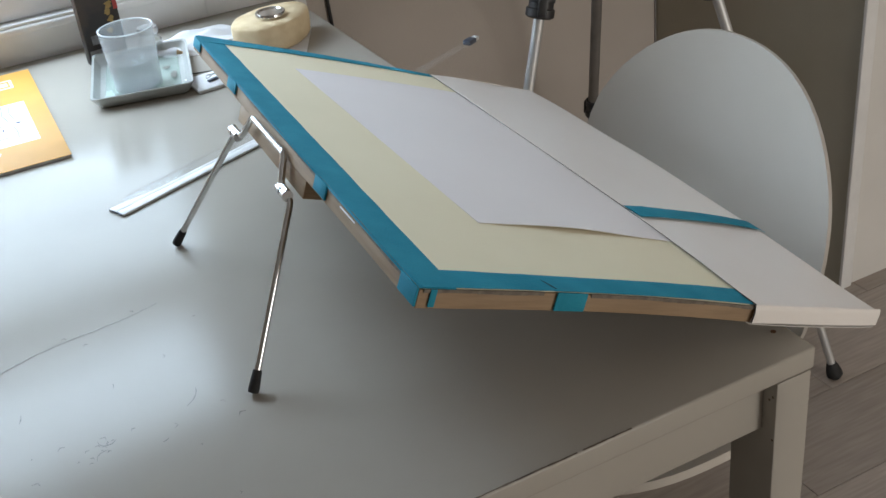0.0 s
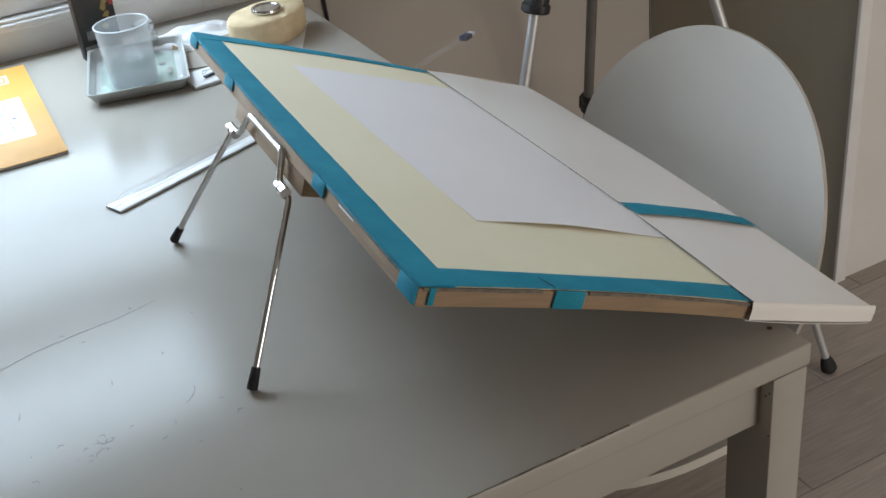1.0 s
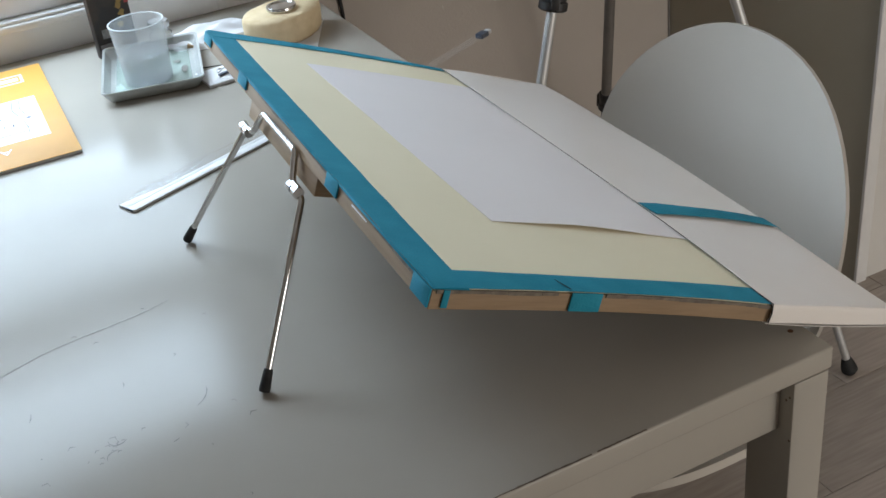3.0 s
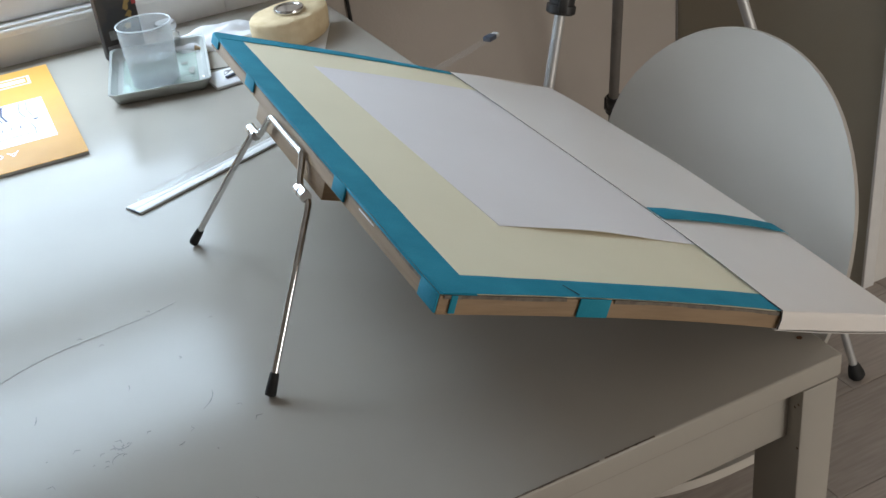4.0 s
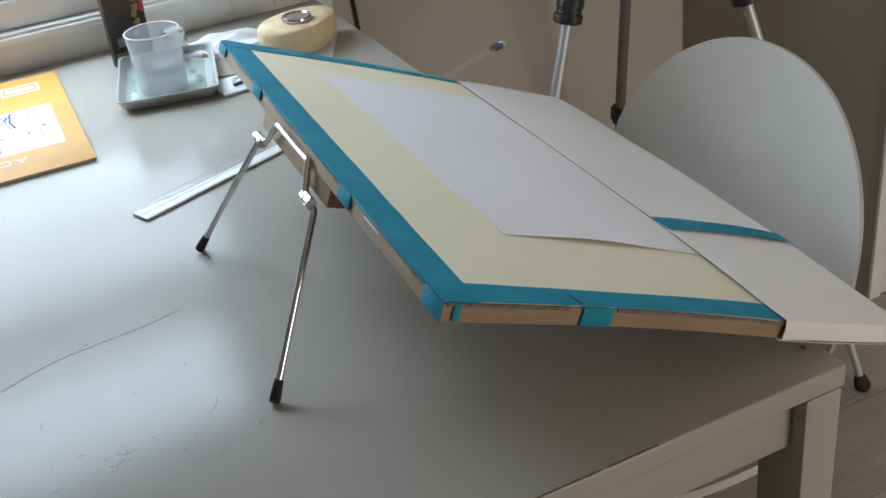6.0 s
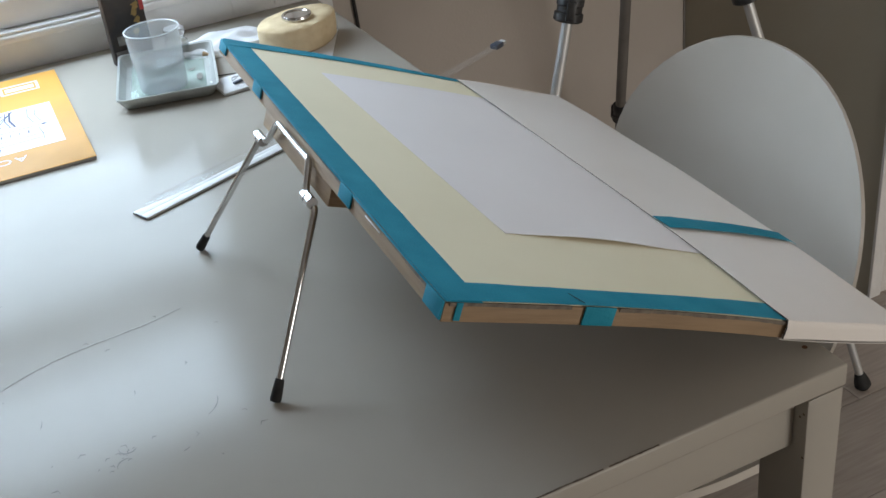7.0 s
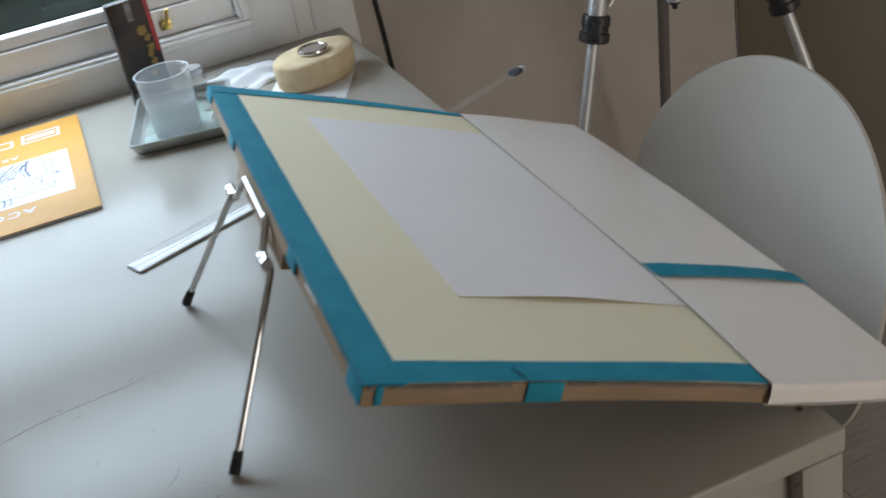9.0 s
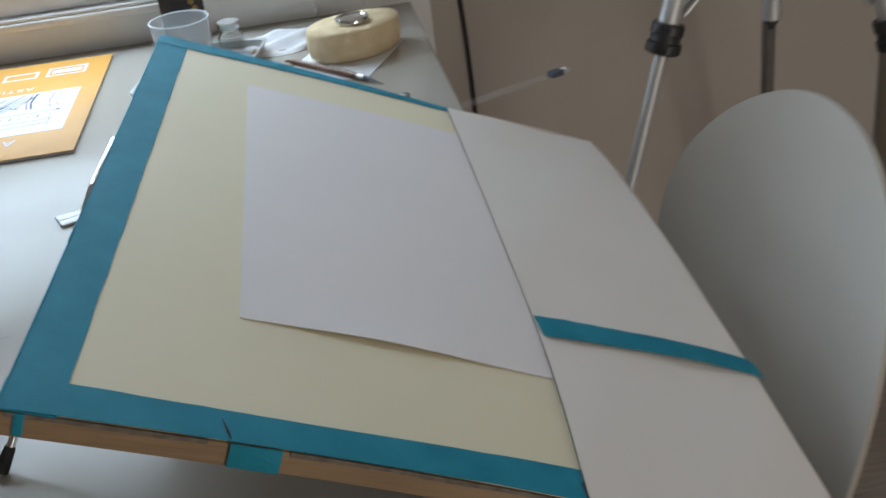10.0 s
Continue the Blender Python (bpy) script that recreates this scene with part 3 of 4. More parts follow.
        pts.append((x, y, h + 0.0014 - 0.0012 * max(0, 1 - k / 3) + bow(x, y) - 0.002 * max(0, (t - 0.96) / 0.04)))
    part("tape", ribbon(pts, [0.0262 - 0.0045 * k / 24 + rng.uniform(-.0006, .0006) for k in range(25)], 0.0004), TAPE, c, "strip of blue masking tape")
    return c


cover_paper()


def wire_stand():
    """The bent chrome wire with two legs that props up the board."""
    s = thing("wire_stand", BOARD, "bent chrome wire stand with black rubber feet", "stand")
    inv = BOARD.inverted()
    foot_n, foot_f = inv @ Vector((-0.4155, 0.218, TOP + 0.0095)), inv @ Vector((-0.3985, 0.507, TOP + 0.0095))
    hn, hf = Vector((0.0060, 0.262, -0.0335)), Vector((0.0120, 0.416, -0.0345))
    un, uf = Vector((0.0060, 0.271, -0.0335)), Vector((0.0118, 0.398, -0.0350))
    tn, tf = Vector((0.0085, 0.284, -0.0090)), Vector((0.0128, 0.383, -0.0100))
    r = 0.0031
    part("crossbar", tube(rounded([hn + Vector((0, -0.008, 0)), un, tn, tf, uf, hf + Vector((0, 0.008, 0))], 0.007), r, 12), CHROME, s)
    for h, foot, d in ((hn, foot_n, 1), (hf, foot_f, -1)):
        top = h + Vector((0.0035, -0.010 * d, -0.0055))
        lg = part("leg", tube(rounded([h + Vector((0.0, 0.008 * d, -0.0062)), top, foot], 0.007), r, 12), CHROME, s)
        way = (foot - top).normalized()
        m = Matrix.Translation(foot) @ way.to_track_quat("Z", "Y").to_matrix().to_4x4()
        part("rubber_foot", lathe([(0, -0.011), (0.0037, -0.011), (0.0041, -0.009), (0.0049, 0.006), (0.0045, 0.0085), (0, 0.0095)], 16), RUBBER, lg, m=m)
        for q in (-0.0055, 0.0055):
            ring = tube([h + Vector((0.0, q - 0.0042, -0.003)), h + Vector((0.0, q + 0.0042, -0.003))], 0.0052, 20)
            part("clip", ring, CHROME, lg)
    return s


wire_stand()

# ---- chair ----


def chair():
    c = thing("chair", pose(0, 0, 0), "white moulded shell chair on chromed legs at the table", "chair")
    cy, w, zc, hh = 0.442, 0.231, 0.600, 0.212

    def back(u, v):
        a, r = 2 * math.pi * u, v
        yy, zz = math.cos(a), math.sin(a)
        k = (abs(yy) ** 2.25 + abs(zz) ** 2.25) ** (-1 / 2.25)
        y, z = yy * k * w * r, zz * k * hh * r
        y *= 1.0 + 0.25 * min(z, 0.1)
        y *= 0.85 if y > 0 else 1.01
        x = 0.265 + 0.20 * (z) - (2.05 if y > 0 else 1.04) * y * y - 0.35 * max(0, z) ** 2
        return Vector((x, cy + y, zc + z))

    bm = bmesh.new()
    n, rings = 72, 12
    mid = bm.verts.new(back(0, 0))
    rows = [[bm.verts.new(back(k / n, (j + 1) / rings)) for k in range(n)] for j in range(rings)]
    for k in range(n):
        bm.faces.new((mid, rows[0][k], rows[0][(k + 1) % n]))
        for a, b in zip(rows, rows[1:]):
            bm.faces.new((a[k], b[k], b[(k + 1) % n], a[(k + 1) % n]))
    thicken(bm, -0.004)
    part("backrest", bm, CHAIR_WHITE, c, angle=50)

    def seat(u, v):
        a, r = 2 * math.pi * u, v
        xx, yy = math.cos(a), math.sin(a)
        k = (abs(xx) ** 2.6 + abs(yy) ** 2.6) ** (-1 / 2.6)
        x, y = xx * k * 0.205 * r, yy * k * 0.226 * r
        y *= 1.0 - 1.6 * max(0, x - 0.02)
        return Vector((0.065 + x, cy - 0.028 + y, 0.435 + 0.35 * y * y + 0.25 * min(0, x + 0.1) * (x + 0.1) * -1 + 0.9 * max(0, x - 0.1) ** 2))

    bm = bmesh.new()
    mid = bm.verts.new(seat(0, 0))
    rows = [[bm.verts.new(seat(k / 64, (j + 1) / 10)) for k in range(64)] for j in range(10)]
    for k in range(64):
        bm.faces.new((mid, rows[0][k], rows[0][(k + 1) % 64]))
        for a, b in zip(rows, rows[1:]):
            bm.faces.new((a[k], b[k], b[(k + 1) % 64], a[(k + 1) % 64]))
    thicken(bm, 0.011)
    part("seat", bm, CHAIR_WHITE, c, angle=50)
    for sx, sy in ((1, 1), (1, -1), (-1, 1), (-1, -1)):
        top = Vector((0.065 + sx * 0.02, cy + sy * 0.03, 0.41))
        knee = Vector((0.065 + sx * 0.13, cy + sy * 0.15, 0.40))
        foot = Vector((0.065 + sx * 0.20, cy + sy * 0.20, 0.012))
        lg = part("leg", tube(rounded([top, knee, foot], 0.05), 0.008, 12), CHROME, c)
        part("foot_cap", tube([foot + Vector((0, 0, 0.012)), foot - Vector((0, 0, 0.012))], 0.0105, 14), RUBBER, lg)
    part("mount", lathe([(0, 0.40), (0.06, 0.40), (0.06, 0.415), (0, 0.4255)], 24), PLASTIC, c, m=pose(0.065, cy, 0))
    part("support", tube(rounded([(0.10, cy, 0.412), (0.25, cy, 0.40), (0.266, cy, 0.54)], 0.06), 0.012, 14), CHAIR_WHITE, c)
    return c


chair()

# ---- tripod ----


def camera_tripod():
    t = thing("camera_tripod", pose(0, 0, 0), "aluminium camera tripod with black clamps standing on the floor", "tripod")
    hub = Vector((0.436, 0.914, 1.17))
    legs = {"a": (Vector((0.405, 0.915, 1.15)), Vector((0.270, 0.880, 0.70))), "b": (Vector((0.420, 0.885, 1.15)), Vector((0.4795, 1.022, 0.70))),
            "c": (Vector((0.448, 0.890, 1.15)), Vector((0.5475, 0.786, 0.70)))}
    clamps = {"a": (0.742, 0.38), "b": (0.427, 0.23), "c": (0.735, 0.395)}
    part("hub", lathe([(0, -0.03), (0.03, -0.03), (0.036, -0.015), (0.036, 0.02), (0.022, 0.035), (0.016, 0.06), (0, 0.06)], 28), PLASTIC, t, m=Matrix.Translation(hub))
    part("centre_column", tube([hub + Vector((0, 0, -0.435)), hub + Vector((0, 0, 0.16))], 0.0125, 20), ALU, t, "pale aluminium centre column")
    part("column_bolt", lathe([(0, -0.014), (0.004, -0.013), (0.005, -0.006), (0.0085, -0.005), (0.0085, 0.0)], 16), PLASTIC, t, m=Matrix.Translation(hub + Vector((0, 0, -0.4352))))
    part("platform", box(-0.03, 0.03, -0.03, 0.03, 0, 0.016, 0.004), PLASTIC, t, m=Matrix.Translation(hub + Vector((0, 0, 0.16))))
    # Crank and spreader collar.
    collar = part("spreader_collar", lathe([(0.013, -0.018), (0.022, -0.016), (0.022, 0.016), (0.013, 0.018)], 20), PLASTIC, t, m=Matrix.Translation(hub + Vector((0, 0, -0.30))))
    part("lock_knob", tube([(0.02, 0, 0), (0.035, -0.004, 0), (0.042, -0.004, -0.03)], 0.005, 10), PLASTIC, collar, m=pose(0, 0, 0, 0, 0, 150))
    for key, (a, b) in legs.items():
        d = (b - a) / (b.z - a.z)
        at = lambda z, a=a, d=d: a + d * (z - a.z)
        foot = at(0.012)
        z1, z2 = clamps[key]
        down = (foot - a).normalized()
        # The back leg's dark grey carries its shade in the colour.
        mat = SHADE_GREY if key == "b" else ALU
        q = down.to_track_quat("Z", "Y").to_matrix().to_4x4()
        lg = part("leg", tube([a, at(z1)], 0.0095 if key == "b" else 0.0135, 16), mat, t, "outer leg tube")
        part("middle_tube", tube([at(z1 + 0.005), at(z2)], 0.0085 if key == "b" else 0.0085, 16), mat, lg)
        part("lower_tube", tube([at(z2 + 0.005), foot], 0.0070, 14), mat, lg)
        for z, r in ((z1, 0.0125 if key == "b" else 0.0195), (z2, 0.0110 if key == "b" else 0.0150)) + (((0.80, 0.0115),) if key == "b" else ()):
            cl = part("clamp", lathe([(0, -0.020), (r * 1.0, -0.020), (r * 1.08, -0.017), (r * 1.08, -0.006), (r * 1.0, -0.004), (r * 1.0, 0.004), (r * 1.16, 0.006), (r * 1.16, 0.017), (r * 0.95, 0.020), (0, 0.020)], 20), PLASTIC, lg, "black plastic leg clamp", Matrix.Translation(at(z)) @ q)
            part("lever", box(r * 0.75, r * 1.35, -0.007, 0.007, -0.014, 0.016, 0.002), PLASTIC, cl, m=pose(0, 0, 0, 0, 0, 40))
        part("rubber_foot", lathe([(0, -0.018), (0.0085, -0.018), (0.0115, -0.010), (0.0140, 0.0), (0.0145, 0.008), (0.010, 0.014), (0, 0.015)], 18), RUBBER, lg, m=Matrix.Translation(at(0.018)) @ q)
        c0 = hub + Vector((0, 0, -0.30))
        side = (c0 - at(0.768)) * Vector((1, 1, 0))
        side.normalize()
        across = Vector((-side.y, side.x, 0)) * 0.0055
        tip = at(0.768) + side * 0.017
        for sgn in (-1, 1):
            part("brace", tube([c0 + side * -0.016 + across * sgn, tip + across * sgn], 0.0034, 8), ALU, lg, "thin aluminium spreader brace")
    return t


camera_tripod()


def wall_cable():
    pts = [(0.03, WY - 0.0042, 1.6), (0.04, WY - 0.0042, 1.2), (0.058, WY - 0.0042, 0.95), (0.077, WY - 0.0042, 0.80), (0.086, WY - 0.0042, 0.66), (0.09, WY - 0.0042, 0.45), (0.085, WY - 0.0042, 0.2), (0.10, WY - 0.02, 0.008), (0.3, WY - 0.03, 0.006)]
    return tagged(part("power_cable", tube(rounded(pts, 0.15), 0.0034, 10), CABLE), "black power cable hanging down the wall", "cable")


wall_cable()

# ---- things on the table ----


def art_pad():
    p = thing("art_pad", pose(-0.450, 0.818, TOP, 0, 0, -1.2), "orange-covered drawing pad with a sketch on its cover", "drawing pad")
    part("page_block", box(-0.268, -0.001, 0.001, 0.363, 0.0003, 0.0034), PAD_EDGE, p, "white page block")
    part("cover", box(-0.27, 0.0, 0.0, 0.365, 0.0036, 0.0045, 0.0004), PAD_ORANGE, p, "orange card cover")
    z = 0.0046
    part("cover_picture", box(-0.235, -0.026, 0.078, 0.232, z, z + 0.0002), PAD_WHITE, p, "white panel with an ink sketch")
    z2 = z + 0.0003
    rng = random.Random(12)

    def stroke(pts, w):
        part("ink_line", ribbon([(x + 0.024, 0.078 + (y - 0.085) * 1.18, z2 + 0.0001) for x, y in pts], w * 0.85, 0.0001), INK, p)

    # A street in perspective: roof lines that fan out, a hatched front, a row of dashes, the road.
    for k in range(11):
        u = k / 10
        stroke([(-0.232 + 0.030 * u, 0.140 + 0.004 * u), (-0.190 + 0.062 * u, 0.172 + 0.006 * math.sin(k)), (-0.168 + 0.066 * u, 0.206 + 0.006 * math.sin(2 * k))], 0.0012 + 0.0014 * rng.random())
    for k in range(7):
        stroke([(-0.252 + 0.004 * k, 0.150 + 0.008 * k), (-0.222, 0.156 + 0.0075 * k), (-0.200 + 0.003 * k, 0.160 + 0.0072 * k)], 0.0012 + 0.0008 * (k % 3))
    stroke([(-0.255, 0.142), (-0.17, 0.146), (-0.10, 0.148), (-0.062, 0.150)], 0.0012)
    stroke([(-0.250, 0.124), (-0.15, 0.120), (-0.070, 0.122)], 0.0010)
    stroke([(-0.250, 0.112), (-0.20, 0.116), (-0.130, 0.108), (-0.075, 0.110)], 0.0012)
    stroke([(-0.074, 0.104), (-0.073, 0.122), (-0.076, 0.142)], 0.0009)
    for x, w in ((-0.070, 0.0010), (-0.080, 0.0012), (-0.104, 0.0036), (-0.110, 0.0018)):
        stroke([(x, 0.160), (x - 0.005, 0.182), (x - 0.002, 0.210)], w)
    stroke([(-0.150, 0.166), (-0.136, 0.174), (-0.122, 0.166)], 0.0028)
    stroke([(-0.205, 0.160), (-0.190, 0.166), (-0.176, 0.160)], 0.0016)
    for k in range(13):
        x = -0.232 + 0.0118 * k
        stroke([(x, 0.131 + 0.001 * (k % 2)), (x + 0.001, 0.139)], 0.0012 + 0.0010 * (k % 3 == 0))
    for k in range(5):
        x = -0.166 + 0.008 * k
        stroke([(x, 0.091), (x + 0.003, 0.100), (x + 0.001, 0.112)], 0.0018 + 0.0012 * (k % 2))
    for k in range(9):
        x = -0.252 + 0.0095 * k
        stroke([(x, 0.089), (x + 0.007, 0.096 + 0.001 * (k % 3)), (x + 0.004, 0.105)], 0.0014 + 0.0010 * (k % 2))
    for k in range(16):
        x, y = rng.uniform(-0.245, -0.16), rng.uniform(0.112, 0.128)
        stroke([(x, y), (x + 0.010, y + 0.001), (x + 0.022, y + rng.uniform(-0.002, 0.002))], 0.0010)
    part("ink_dot", lathe([(0, 0), (0.003, 0), (0, 0.0002)], 12), INK, p, m=pose(-0.044, 0.154, z2))
    # Cover print: brand panel drawn as plain shapes, and bars for unreadable lines.
    for x0, x1, y0, y1 in ((-0.085, -0.03, 0.298, 0.334), (-0.145, -0.097, 0.300, 0.327), (-0.205, -0.158, 0.298, 0.325)):
        bm = box(x0, x1, y0, y0 + 0.004, z, z + 0.0002)
        box(x0, x1, y1 - 0.004, y1, z, z + 0.0002, bm=bm)
        box(x0, x0 + 0.004, y0 + 0.004, y1 - 0.004, z, z + 0.0002, bm=bm)
        box(x1 - 0.004, x1, y0 + 0.004, y1 - 0.004, z, z + 0.0002, bm=bm)
        part("cover_print", bm, PAD_WHITE, p)
    part("cover_print", box(-0.078, -0.037, 0.309, 0.323, z, z + 0.0002), PAD_WHITE, p)
    for text, x, y, size in (("ARTIST PA", -0.092, 0.258, 0.017), ("ACC", -0.078, 0.060, 0.024)):
        curve = bpy.data.curves.new("cover_lettering", "FONT")
        curve.body, curve.size, curve.space_character = text, size, 1.25
        temp = bpy.data.objects.new("cover_lettering", curve)
        me = bpy.data.meshes.new_from_object(temp)
        bpy.data.objects.remove(temp)
        me.materials.clear()
        me.materials.append(PAD_WHITE)
        o = new("cover_lettering", me)
        o.parent, o.matrix_basis = p, pose(x, y, z + 0.0003, 0, 0, 180)
    return p


art_pad()


def mixing_tray():
    m = pose(-0.306, 1.020, TOP, 0, 0, -13)
    t = thing("mixing_tray", m, "shallow pale grey tray under the water cup", "tray")
    hx, hy, h = 0.070, 0.096, 0.017

    def outline(k, r, ax, ay):
        out = []
        for cx, cy, a0 in ((ax - r, ay - r, 0), (-ax + r, ay - r, 90), (-ax + r, -ay + r, 180), (ax - r, -ay + r, 270)):
            out += [(cx + r * math.cos(radians(a0 + 90 * j / 5)), cy + r * math.sin(radians(a0 + 90 * j / 5))) for j in range(6)]
        return out

    bm = bmesh.new()
    levels = [(0.86, 0.0), (0.89, 0.002), (0.97, h - 0.003), (1.0, h), (1.0, h + 0.002), (0.955, h + 0.001), (0.93, h - 0.004), (0.86, 0.005), (0.80, 0.0035)]
    rings = [[bm.verts.new((x, y, z)) for x, y in outline(0, 0.010, hx * s, hy * s)] for s, z in levels]
    for a, b in zip(rings, rings[1:]):
        for k in range(24):
            bm.faces.new((a[k], a[(k + 1) % 24], b[(k + 1) % 24], b[k]))
    bm.faces.new(rings[0][::-1])
    bm.faces.new(rings[-1])
    part("dish", bm, TRAY, t)
    part("glass_plate", box(-0.053, 0.053, -0.076, 0.076, 0.0038, 0.0056, 0.0006), TRAY_GLASS, t, "greenish glass plate")
    rng = random.Random(5)
    for x, y, w, d in ((0.002, -0.062, 0.034, 0.008), (-0.040, -0.064, 0.008, 0.005), (0.034, 0.018, 0.012, 0.010), (0.044, -0.016, 0.010, 0.030)):
        part("paint_residue", prism([(x + w / 2 * (0.75 + 0.4 * rng.random()) * math.cos(a), y + d / 2 * (0.75 + .4 * rng.random()) * math.sin(a)) for a in [k * math.pi / 7 for k in range(14)]], 0.0058, 0.0062), INK if d < 0.008 else GRIME, t)
    return t


mixing_tray()


def water_cup():
    c = thing("water_cup", pose(-0.319, 0.990, TOP + 0.0058), "frosted plastic cup half full of rinse water", "cup")
    r0, r1, h = 0.0335, 0.0375, 0.084
    part("cup_wall", lathe([(0, 0), (r0 - 0.002, 0), (r0, 0.002), (r1, h - 0.001), (r1 - 0.0006, h), (r1 - 0.0014, h - 0.001), (r0 - 0.0012, 0.003), (r0 - 0.004, 0.0016), (0, 0.0016)], 56), FROSTED, c)
    part("rim", lathe([(r1 - 0.0012, h + 0.0003), (r1 + 0.0006, h + 0.0003), (r1 + 0.0008, h + 0.0012), (r1 - 0.0004, h + 0.0018), (r1 - 0.0014, h + 0.0012), (r1 - 0.0012, h + 0.0003)], 56), RIM, c)
    part("water", lathe([(0, 0.0022), (r0 - 0.0045, 0.0022), (r0 - 0.002, 0.0036), (r0 + 0.0002, 0.040), (0, 0.040)], 56), WATER, c, "cloudy rinse water")
    return c


water_cup()


def pencil_tin():
    b = thing("card_box", pose(-0.328, 1.146, TOP, 0, 0, 8), "tall dark printed card box with red edge and gold print", "box")
    w, d, h = 0.060, 0.018, 0.158
    part("carton", box(-w / 2, w / 2, -d / 2, d / 2, 0, h, 0.0008), BOX_DARK, b)
    y = -d / 2
    part("red_edge", box(w / 2 - 0.006, w / 2 + 0.0004, y - 0.0004, d / 2, 0.075, h + 0.0003), BOX_RED, b, "red printed edge")
    part("grey_panel", box(-w / 2 + 0.003, w / 2 - 0.026, y - 0.0003, y + 0.001, 0.001, 0.022), BOX_GREY, b, "grey printed label")
    part("grey_panel", box(-w / 2 + 0.010, -w / 2 + 0.024, y - 0.0003, y + 0.001, 0.030, 0.044), BOX_GREY, b)
    part("grey_panel", box(-0.004, 0.005, y - 0.0003, y + 0.001, 0.128, 0.156), BOX_GREY, b)
    rng = random.Random(21)
    for x, z, s in ((0.016, 0.062, 0.006), (0.013, 0.074, 0.005), (0.017, 0.084, 0.006), (0.012, 0.112, 0.008), (0.016, 0.100, 0.006), (0.010, 0.046, 0.005)):
        out = [(s * (0.5 + 0.8 * rng.random()) * math.cos(a), s * (0.5 + 0.8 * rng.random()) * math.sin(a)) for a in [k * math.pi / 6 for k in range(12)]]
        part("gold_print", prism(out, 0, 0.0004), BOX_GOLD, b, m=pose(x, y - 0.0002, z, 90, 0, 0))
    return b


pencil_tin()


def glass_jar():
    j = thing("glass_jar", pose(-0.267, 1.110, TOP), "small clear glass jar with a metal lid", "jar")
    part("glass", lathe([(0, 0), (0.016, 0), (0.0175, 0.003), (0.0175, 0.026), (0.013, 0.031), (0.013, 0.036), (0.0115, 0.036), (0.0115, 0.031), (0.016, 0.025), (0.016, 0.004), (0, 0.003)], 36), JAR_GLASS, j)
    part("lid", lathe([(0.0, 0.0365), (0.0152, 0.0365), (0.0155, 0.038), (0.0155, 0.045), (0.0145, 0.0462), (0, 0.0462)], 36), STEEL, j, "silver metal lid")
    return j


glass_jar()


def bath_sponge():
    s = thing("sponge", pose(-0.100, 1.030, TOP + 0.0012, 0, 0, 24), "thick yellow oval sponge on a folded tissue", "sponge")
    rng = random.Random(6)
    bm = bmesh.new()
    n = 64
    prof = [(0.0, 0.0), (0.5, 0.0), (0.90, 0.001), (0.97, 0.006), (0.99, 0.016), (1.0, 0.030), (0.995, 0.038), (0.96, 0.0412), (0.6, 0.042), (0.0, 0.042)]
    rings = []
    for r, z in prof:
        if r == 0:
            rings.append([bm.verts.new((0, 0, z))])
        else:
            ring = []
            for k in range(n):
                a = 2 * math.pi * k / n
                wob = 1 + 0.02 * math.sin(3 * a + 1) + 0.008 * math.sin(7 * a) + rng.uniform(-.002, .002)
                ring.append(bm.verts.new((0.067 * r * wob * math.cos(a), 0.047 * r * wob * math.sin(a), z + rng.uniform(-.0004, .0004))))
            rings.append(ring)
    for a, b in zip(rings, rings[1:]):
        for k in range(n):
            j = (k + 1) % n
            if len(a) == 1:
                bm.faces.new((a[0], b[j], b[k]))
            elif len(b) == 1:
                bm.faces.new((a[k], a[j], b[0]))
            else:
                bm.faces.new((a[k], a[j], b[j], b[k]))
    part("sponge_body", bm, SPONGE, s, angle=60)
    return s


bath_sponge()


def sharpener():
    d = thing("metal_disc", pose(-0.100, 1.026, TOP + 0.0437, 0, 0, 10), "round shiny metal disc lying on the sponge", "disc")
    part("rim", lathe([(0, 0), (0.021, 0), (0.0225, 0.0015), (0.0225, 0.0055), (0.0215, 0.007), (0.0185, 0.007), (0.017, 0.0055), (0, 0.0055)], 40), CHROME, d)
    return d


sharpener()


def tissues():

    def crumple(name, x, y, rot, w, d, amp, label, seed):
        r2 = random.Random(seed)
        ph = [r2.uniform(0, 6) for _ in range(8)]

        def f(u, v):
            e = 0.006 * math.sin(9 * u + ph[0]) * (1 if v in (0, 1) else 0)
            z = amp * (0.5 + 0.25 * math.sin(11 * u + ph[1] + 4 * v) + 0.25 * math.sin(13 * v + ph[2] - 5 * u) + 0.12 * math.sin(31 * u * v + ph[3])) * (math.sin(math.pi * u) * math.sin(math.pi * v)) ** 0.35
            return Vector(((u - .5) * w + 0.006 * math.sin(7 * v + ph[4]), (v - .5) * d + e, 0.0006 + z))
        bm = sheet(26, 22, f)
        thicken(bm, 0.0004)
        return tagged(part(name, bm, TISSUE, m=pose(x, y, TOP, 0, 0, rot), angle=70), label, "tissue")

    crumple("tissue", -0.195, 1.118, 8, 0.13, 0.10, 0.014, "crumpled white tissue beside the sponge", 1)
    flat = box(-0.060, 0.060, -0.080, 0.078, 0.0002, 0.0010, 0.0003)
    tagged(part("paper_towel", flat, TISSUE, m=pose(-0.118, 1.009, TOP, 0, 0, -25.6)), "flat white paper towel under the sponge", "paper towel")
    s = box(-0.036, 0.050, -0.026, 0.034, 0.0002, 0.005, 0.0012)
    tagged(part("cleaning_pad", s, TISSUE, m=pose(-0.222, 0.935, TOP, 0, 0, 4)), "folded white pad beside the tray", "cleaning pad")


tissues()


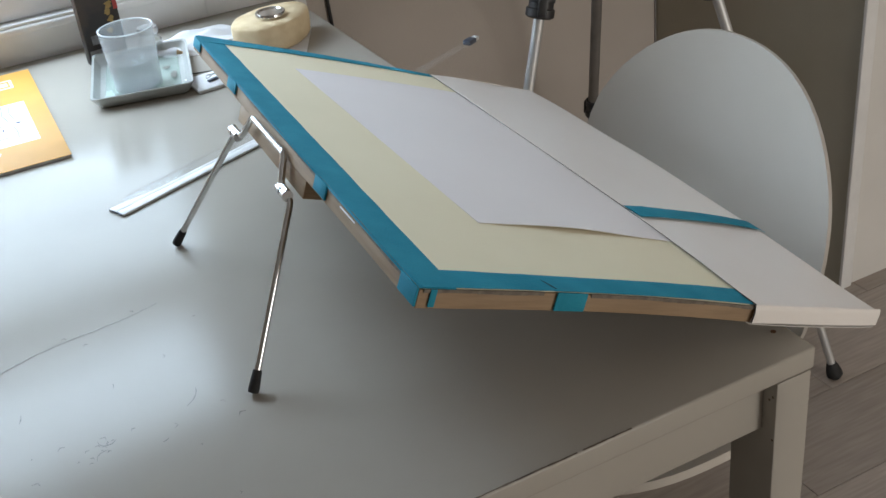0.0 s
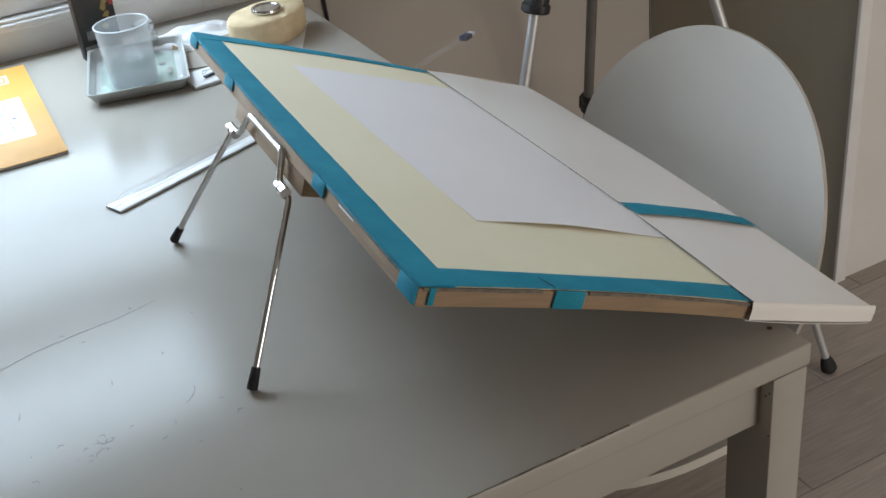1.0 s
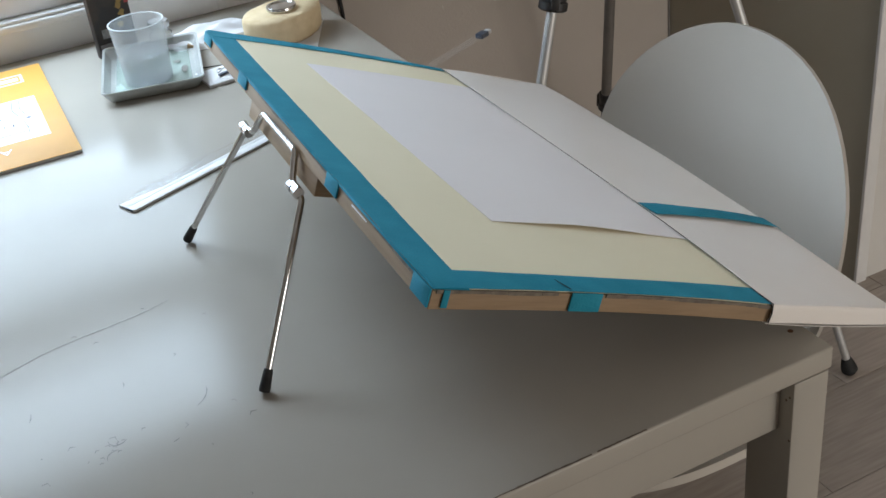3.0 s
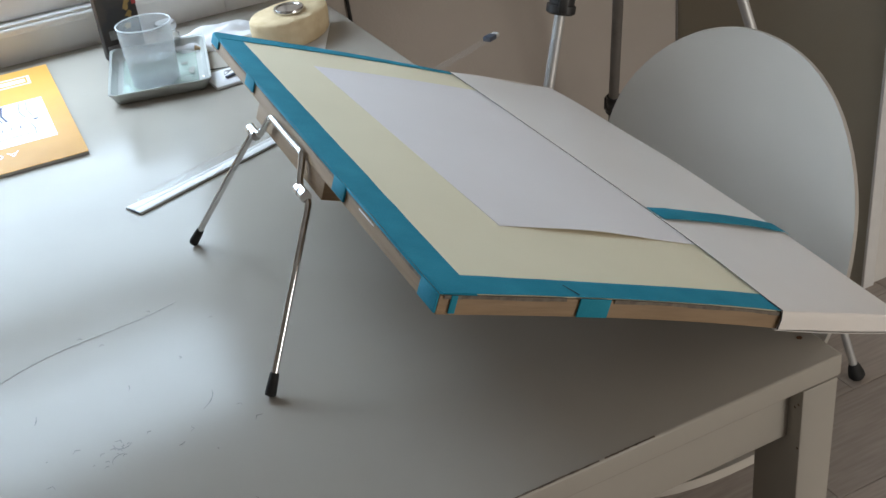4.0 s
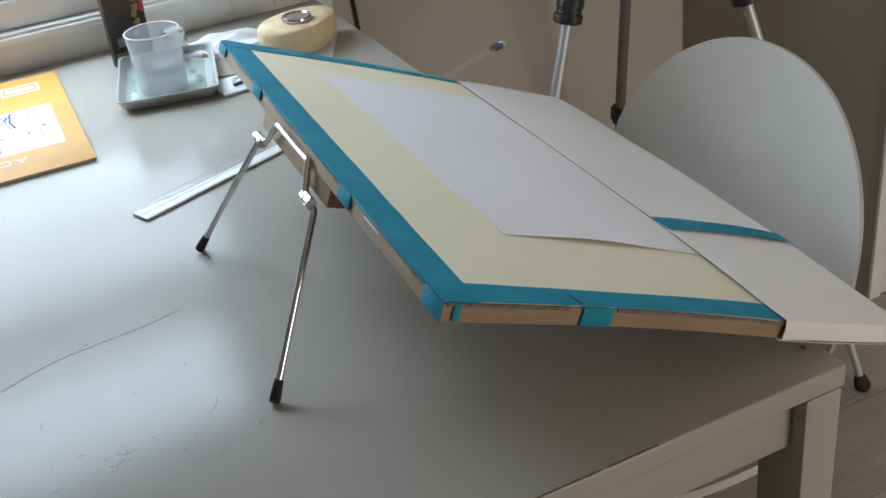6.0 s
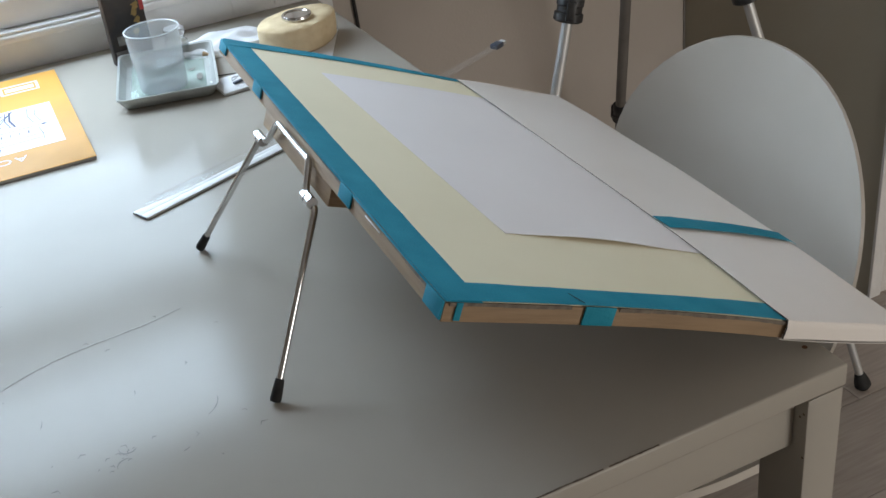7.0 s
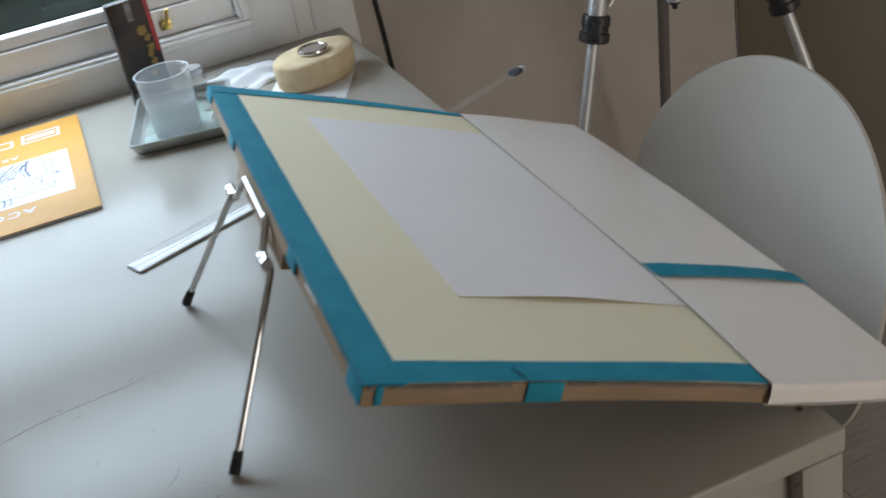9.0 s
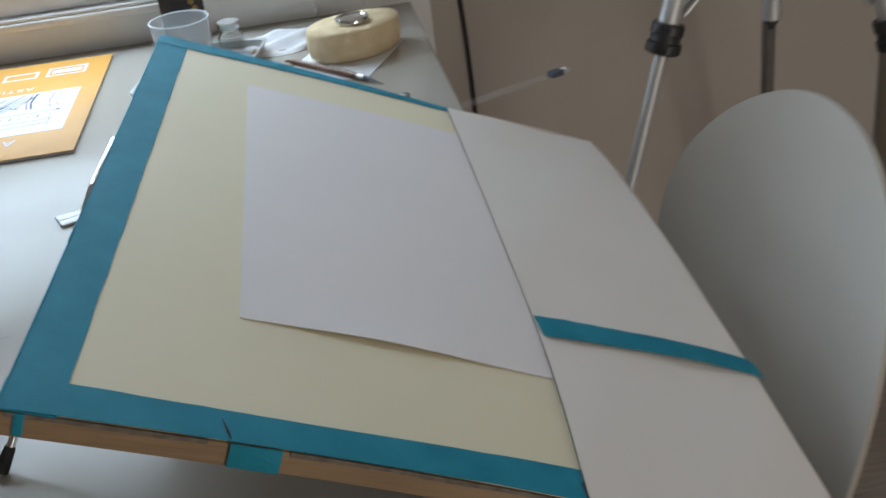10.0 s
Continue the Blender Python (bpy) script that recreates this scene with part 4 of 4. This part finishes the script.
def wire_clip():
    c = thing("wire_clip", pose(-0.228, 0.938, TOP + 0.0052, 0, 0, 20), "small black wire clip on the white pad", "clip")
    part("wire", tube(rounded([(-0.010, -0.006, 0.001), (0.010, -0.006, 0.001), (0.012, 0.004, 0.004), (-0.004, 0.006, 0.006), (-0.008, 0.000, 0.003), (0.004, -0.001, 0.008)], 0.003), 0.001, 8), STEEL, c)
    part("jaw", box(-0.010, 0.008, -0.008, -0.003, 0.0002, 0.0035, 0.0008), GREY_PLASTIC, c)
    return c


wire_clip()


def clear_ruler():
    ang = math.degrees(math.atan2(0.083, 0.207))
    r = thing("clear_ruler", pose(-0.4405, 0.628, TOP, 0, 0, ang), "white and clear plastic strip lying on the table", "ruler")
    part("white_strip", box(0, 0.36, -0.017, -0.004, 0.0001, 0.0034, 0.0014), WHITE_PLASTIC, r, "white plastic spine")
    part("fold", prism([(0, -0.0038), (0.36, -0.0038), (0.36, 0.0015), (0.055, 0.0015), (0.004, 0.0105), (-0.001, 0.0105)], 0.0001, 0.0030, 0.0006), WHITE_PLASTIC, r)
    part("clear_strip", prism([(0.0565, 0.0019), (0.36, 0.0019), (0.36, 0.022), (0.030, 0.022), (0.008, 0.0112)], 0.0003, 0.0016, 0.0003), ACRYLIC, r, "clear plastic edge")
    part("clear_rib", box(0.03, 0.36, 0.0222, 0.0236, 0.0003, 0.0024, 0.0004), ACRYLIC, r)
    part("end_plug", box(-0.0008, 0.002, -0.014, 0.006, 0.0008, 0.0026), GREY_PLASTIC, r)
    return r


clear_ruler()


def clear_tube():
    a, b = Vector((-0.075, 0.713, TOP + 0.0085)), Vector((0.128, 0.827, TOP + 0.0005))
    d = b - a
    q = Matrix.Translation(a) @ d.to_track_quat("X", "Z").to_matrix().to_4x4()
    t = thing("clear_stick", q, "clear plastic stick with dark and white tip on the table", "stick")
    n = d.length
    part("clear_shaft", box(0, n - 0.012, -0.006, 0.006, -0.002, 0.002, 0.0008), ACRYLIC, t)
    part("dark_sleeve", box(n - 0.0118, n + 0.006, -0.0062, 0.0062, -0.0035, 0.0035, 0.001), GREY_PLASTIC, t, "dark sleeve")
    part("white_tip", box(n + 0.0062, n + 0.016, -0.0050, 0.0050, -0.003, 0.003, 0.0018), WHITE_PLASTIC, t, "white tip")
    return t


clear_tube()


def small_bits():
    a, b = Vector((-0.248, 0.992, TOP + 0.0008)), Vector((-0.214, 0.982, TOP + 0.0008))
    tagged(part("black_needle", tube([a, a.lerp(b, 0.6), b], 0.0009, 8, r_end=0.0004), RUBBER), "thin black needle lying beside the tray", "needle")
    c = thing("bulldog_clip", pose(-0.060, 0.824, TOP, 0, 0, -50), "tiny grey metal clip lying behind the drawing board", "clip")
    part("jaw", box(-0.007, 0.007, -0.003, 0.003, 0.0002, 0.005, 0.0012), STEEL, c)
    part("wire", tube(rounded([(-0.004, 0, 0.0052), (-0.003, 0.008, 0.004), (0.003, 0.008, 0.004), (0.004, 0, 0.0052)], 0.003), 0.0008, 8), STEEL, c)


small_bits()


def along(x0, y0, x1, y1, r):
    """A frame on the table whose x axis runs from the first point to the second, with the length."""
    d = Vector((x1 - x0, y1 - y0, 0))
    return Matrix.Translation((x0, y0, TOP + 0.0011 + r)) @ d.to_track_quat("X", "Z").to_matrix().to_4x4(), d.length


def dip_pen():
    r = 0.0042
    m, n = along(-0.197, 1.026, -0.1025, 0.908, r)
    p = thing("dip_pen", m, "brown wooden pen holder with a steel nib behind the board", "pen")
    part("holder", tube([(0.018, 0, 0), (0.05, 0, 0), (n - 0.01, 0, 0)], r, 14), PENCIL, p, "brown lacquered holder")
    part("end", tube([(0.0178, 0, 0), (0.008, 0, 0), (0.0, 0, -0.002)], r * 0.8, 12, r_end=0.0012), PENCIL, p)
    part("ferrule", tube([(n - 0.0098, 0, 0), (n + 0.004, 0, 0)], r * 0.85, 14), STEEL, p, "steel ferrule")
    part("nib", tube([(n + 0.0042, 0, 0), (n + 0.018, 0, -0.001), (n + 0.036, 0, -r * 0.7)], r * 0.7, 10, r_end=0.0005), GREY_PLASTIC, p, "dark steel nib")
    return p


dip_pen()


def blending_stump():
    r = 0.0052
    m, n = along(-0.290, 1.110, -0.238, 1.078, r)
    p = thing("blending_stump", m, "rolled white paper stump with a brownish tip", "stump")
    part("roll", tube([(0, 0, 0), (n, 0, 0)], r, 16), TISSUE, p)
    part("tip", tube([(n + 0.0002, 0, 0), (n + 0.012, 0, -0.002)], r * 0.95, 14, r_end=0.0016), PINE, p, "smudged brown tip")
    return p


blending_stump()


# ---- floor planks ----
def plank_floor():
    f = structure("floor", box(LX - 0.14, RX + 0.14, BY - 0.14, WY + 0.2, -0.05, -0.004), LAMINATE, "grey-brown oak laminate floor", "floor")
    rng = random.Random(2)
    w, n = 0.19, 1.2
    me = mesh_of("plank", box(0, n - 0.0012, 0, w - 0.0012, -0.004, 0.0, 0.0008, 1), LAMINATE)
    k = 0
    y = BY + 0.0005
    while y + w < WY + 0.14:
        x = LX - rng.uniform(0, n)
        while x < RX:
            a, b = max(x, LX), min(x + n, RX)
            if b - a > 0.01:
                o = new("plank", me)
                o.parent, o.matrix_basis = f, Matrix.Translation((a, y, 0)) @ Matrix.Diagonal(((b - a) / n, 1, 1, 1))
            x += n
        y += w
    return f


plank_floor()
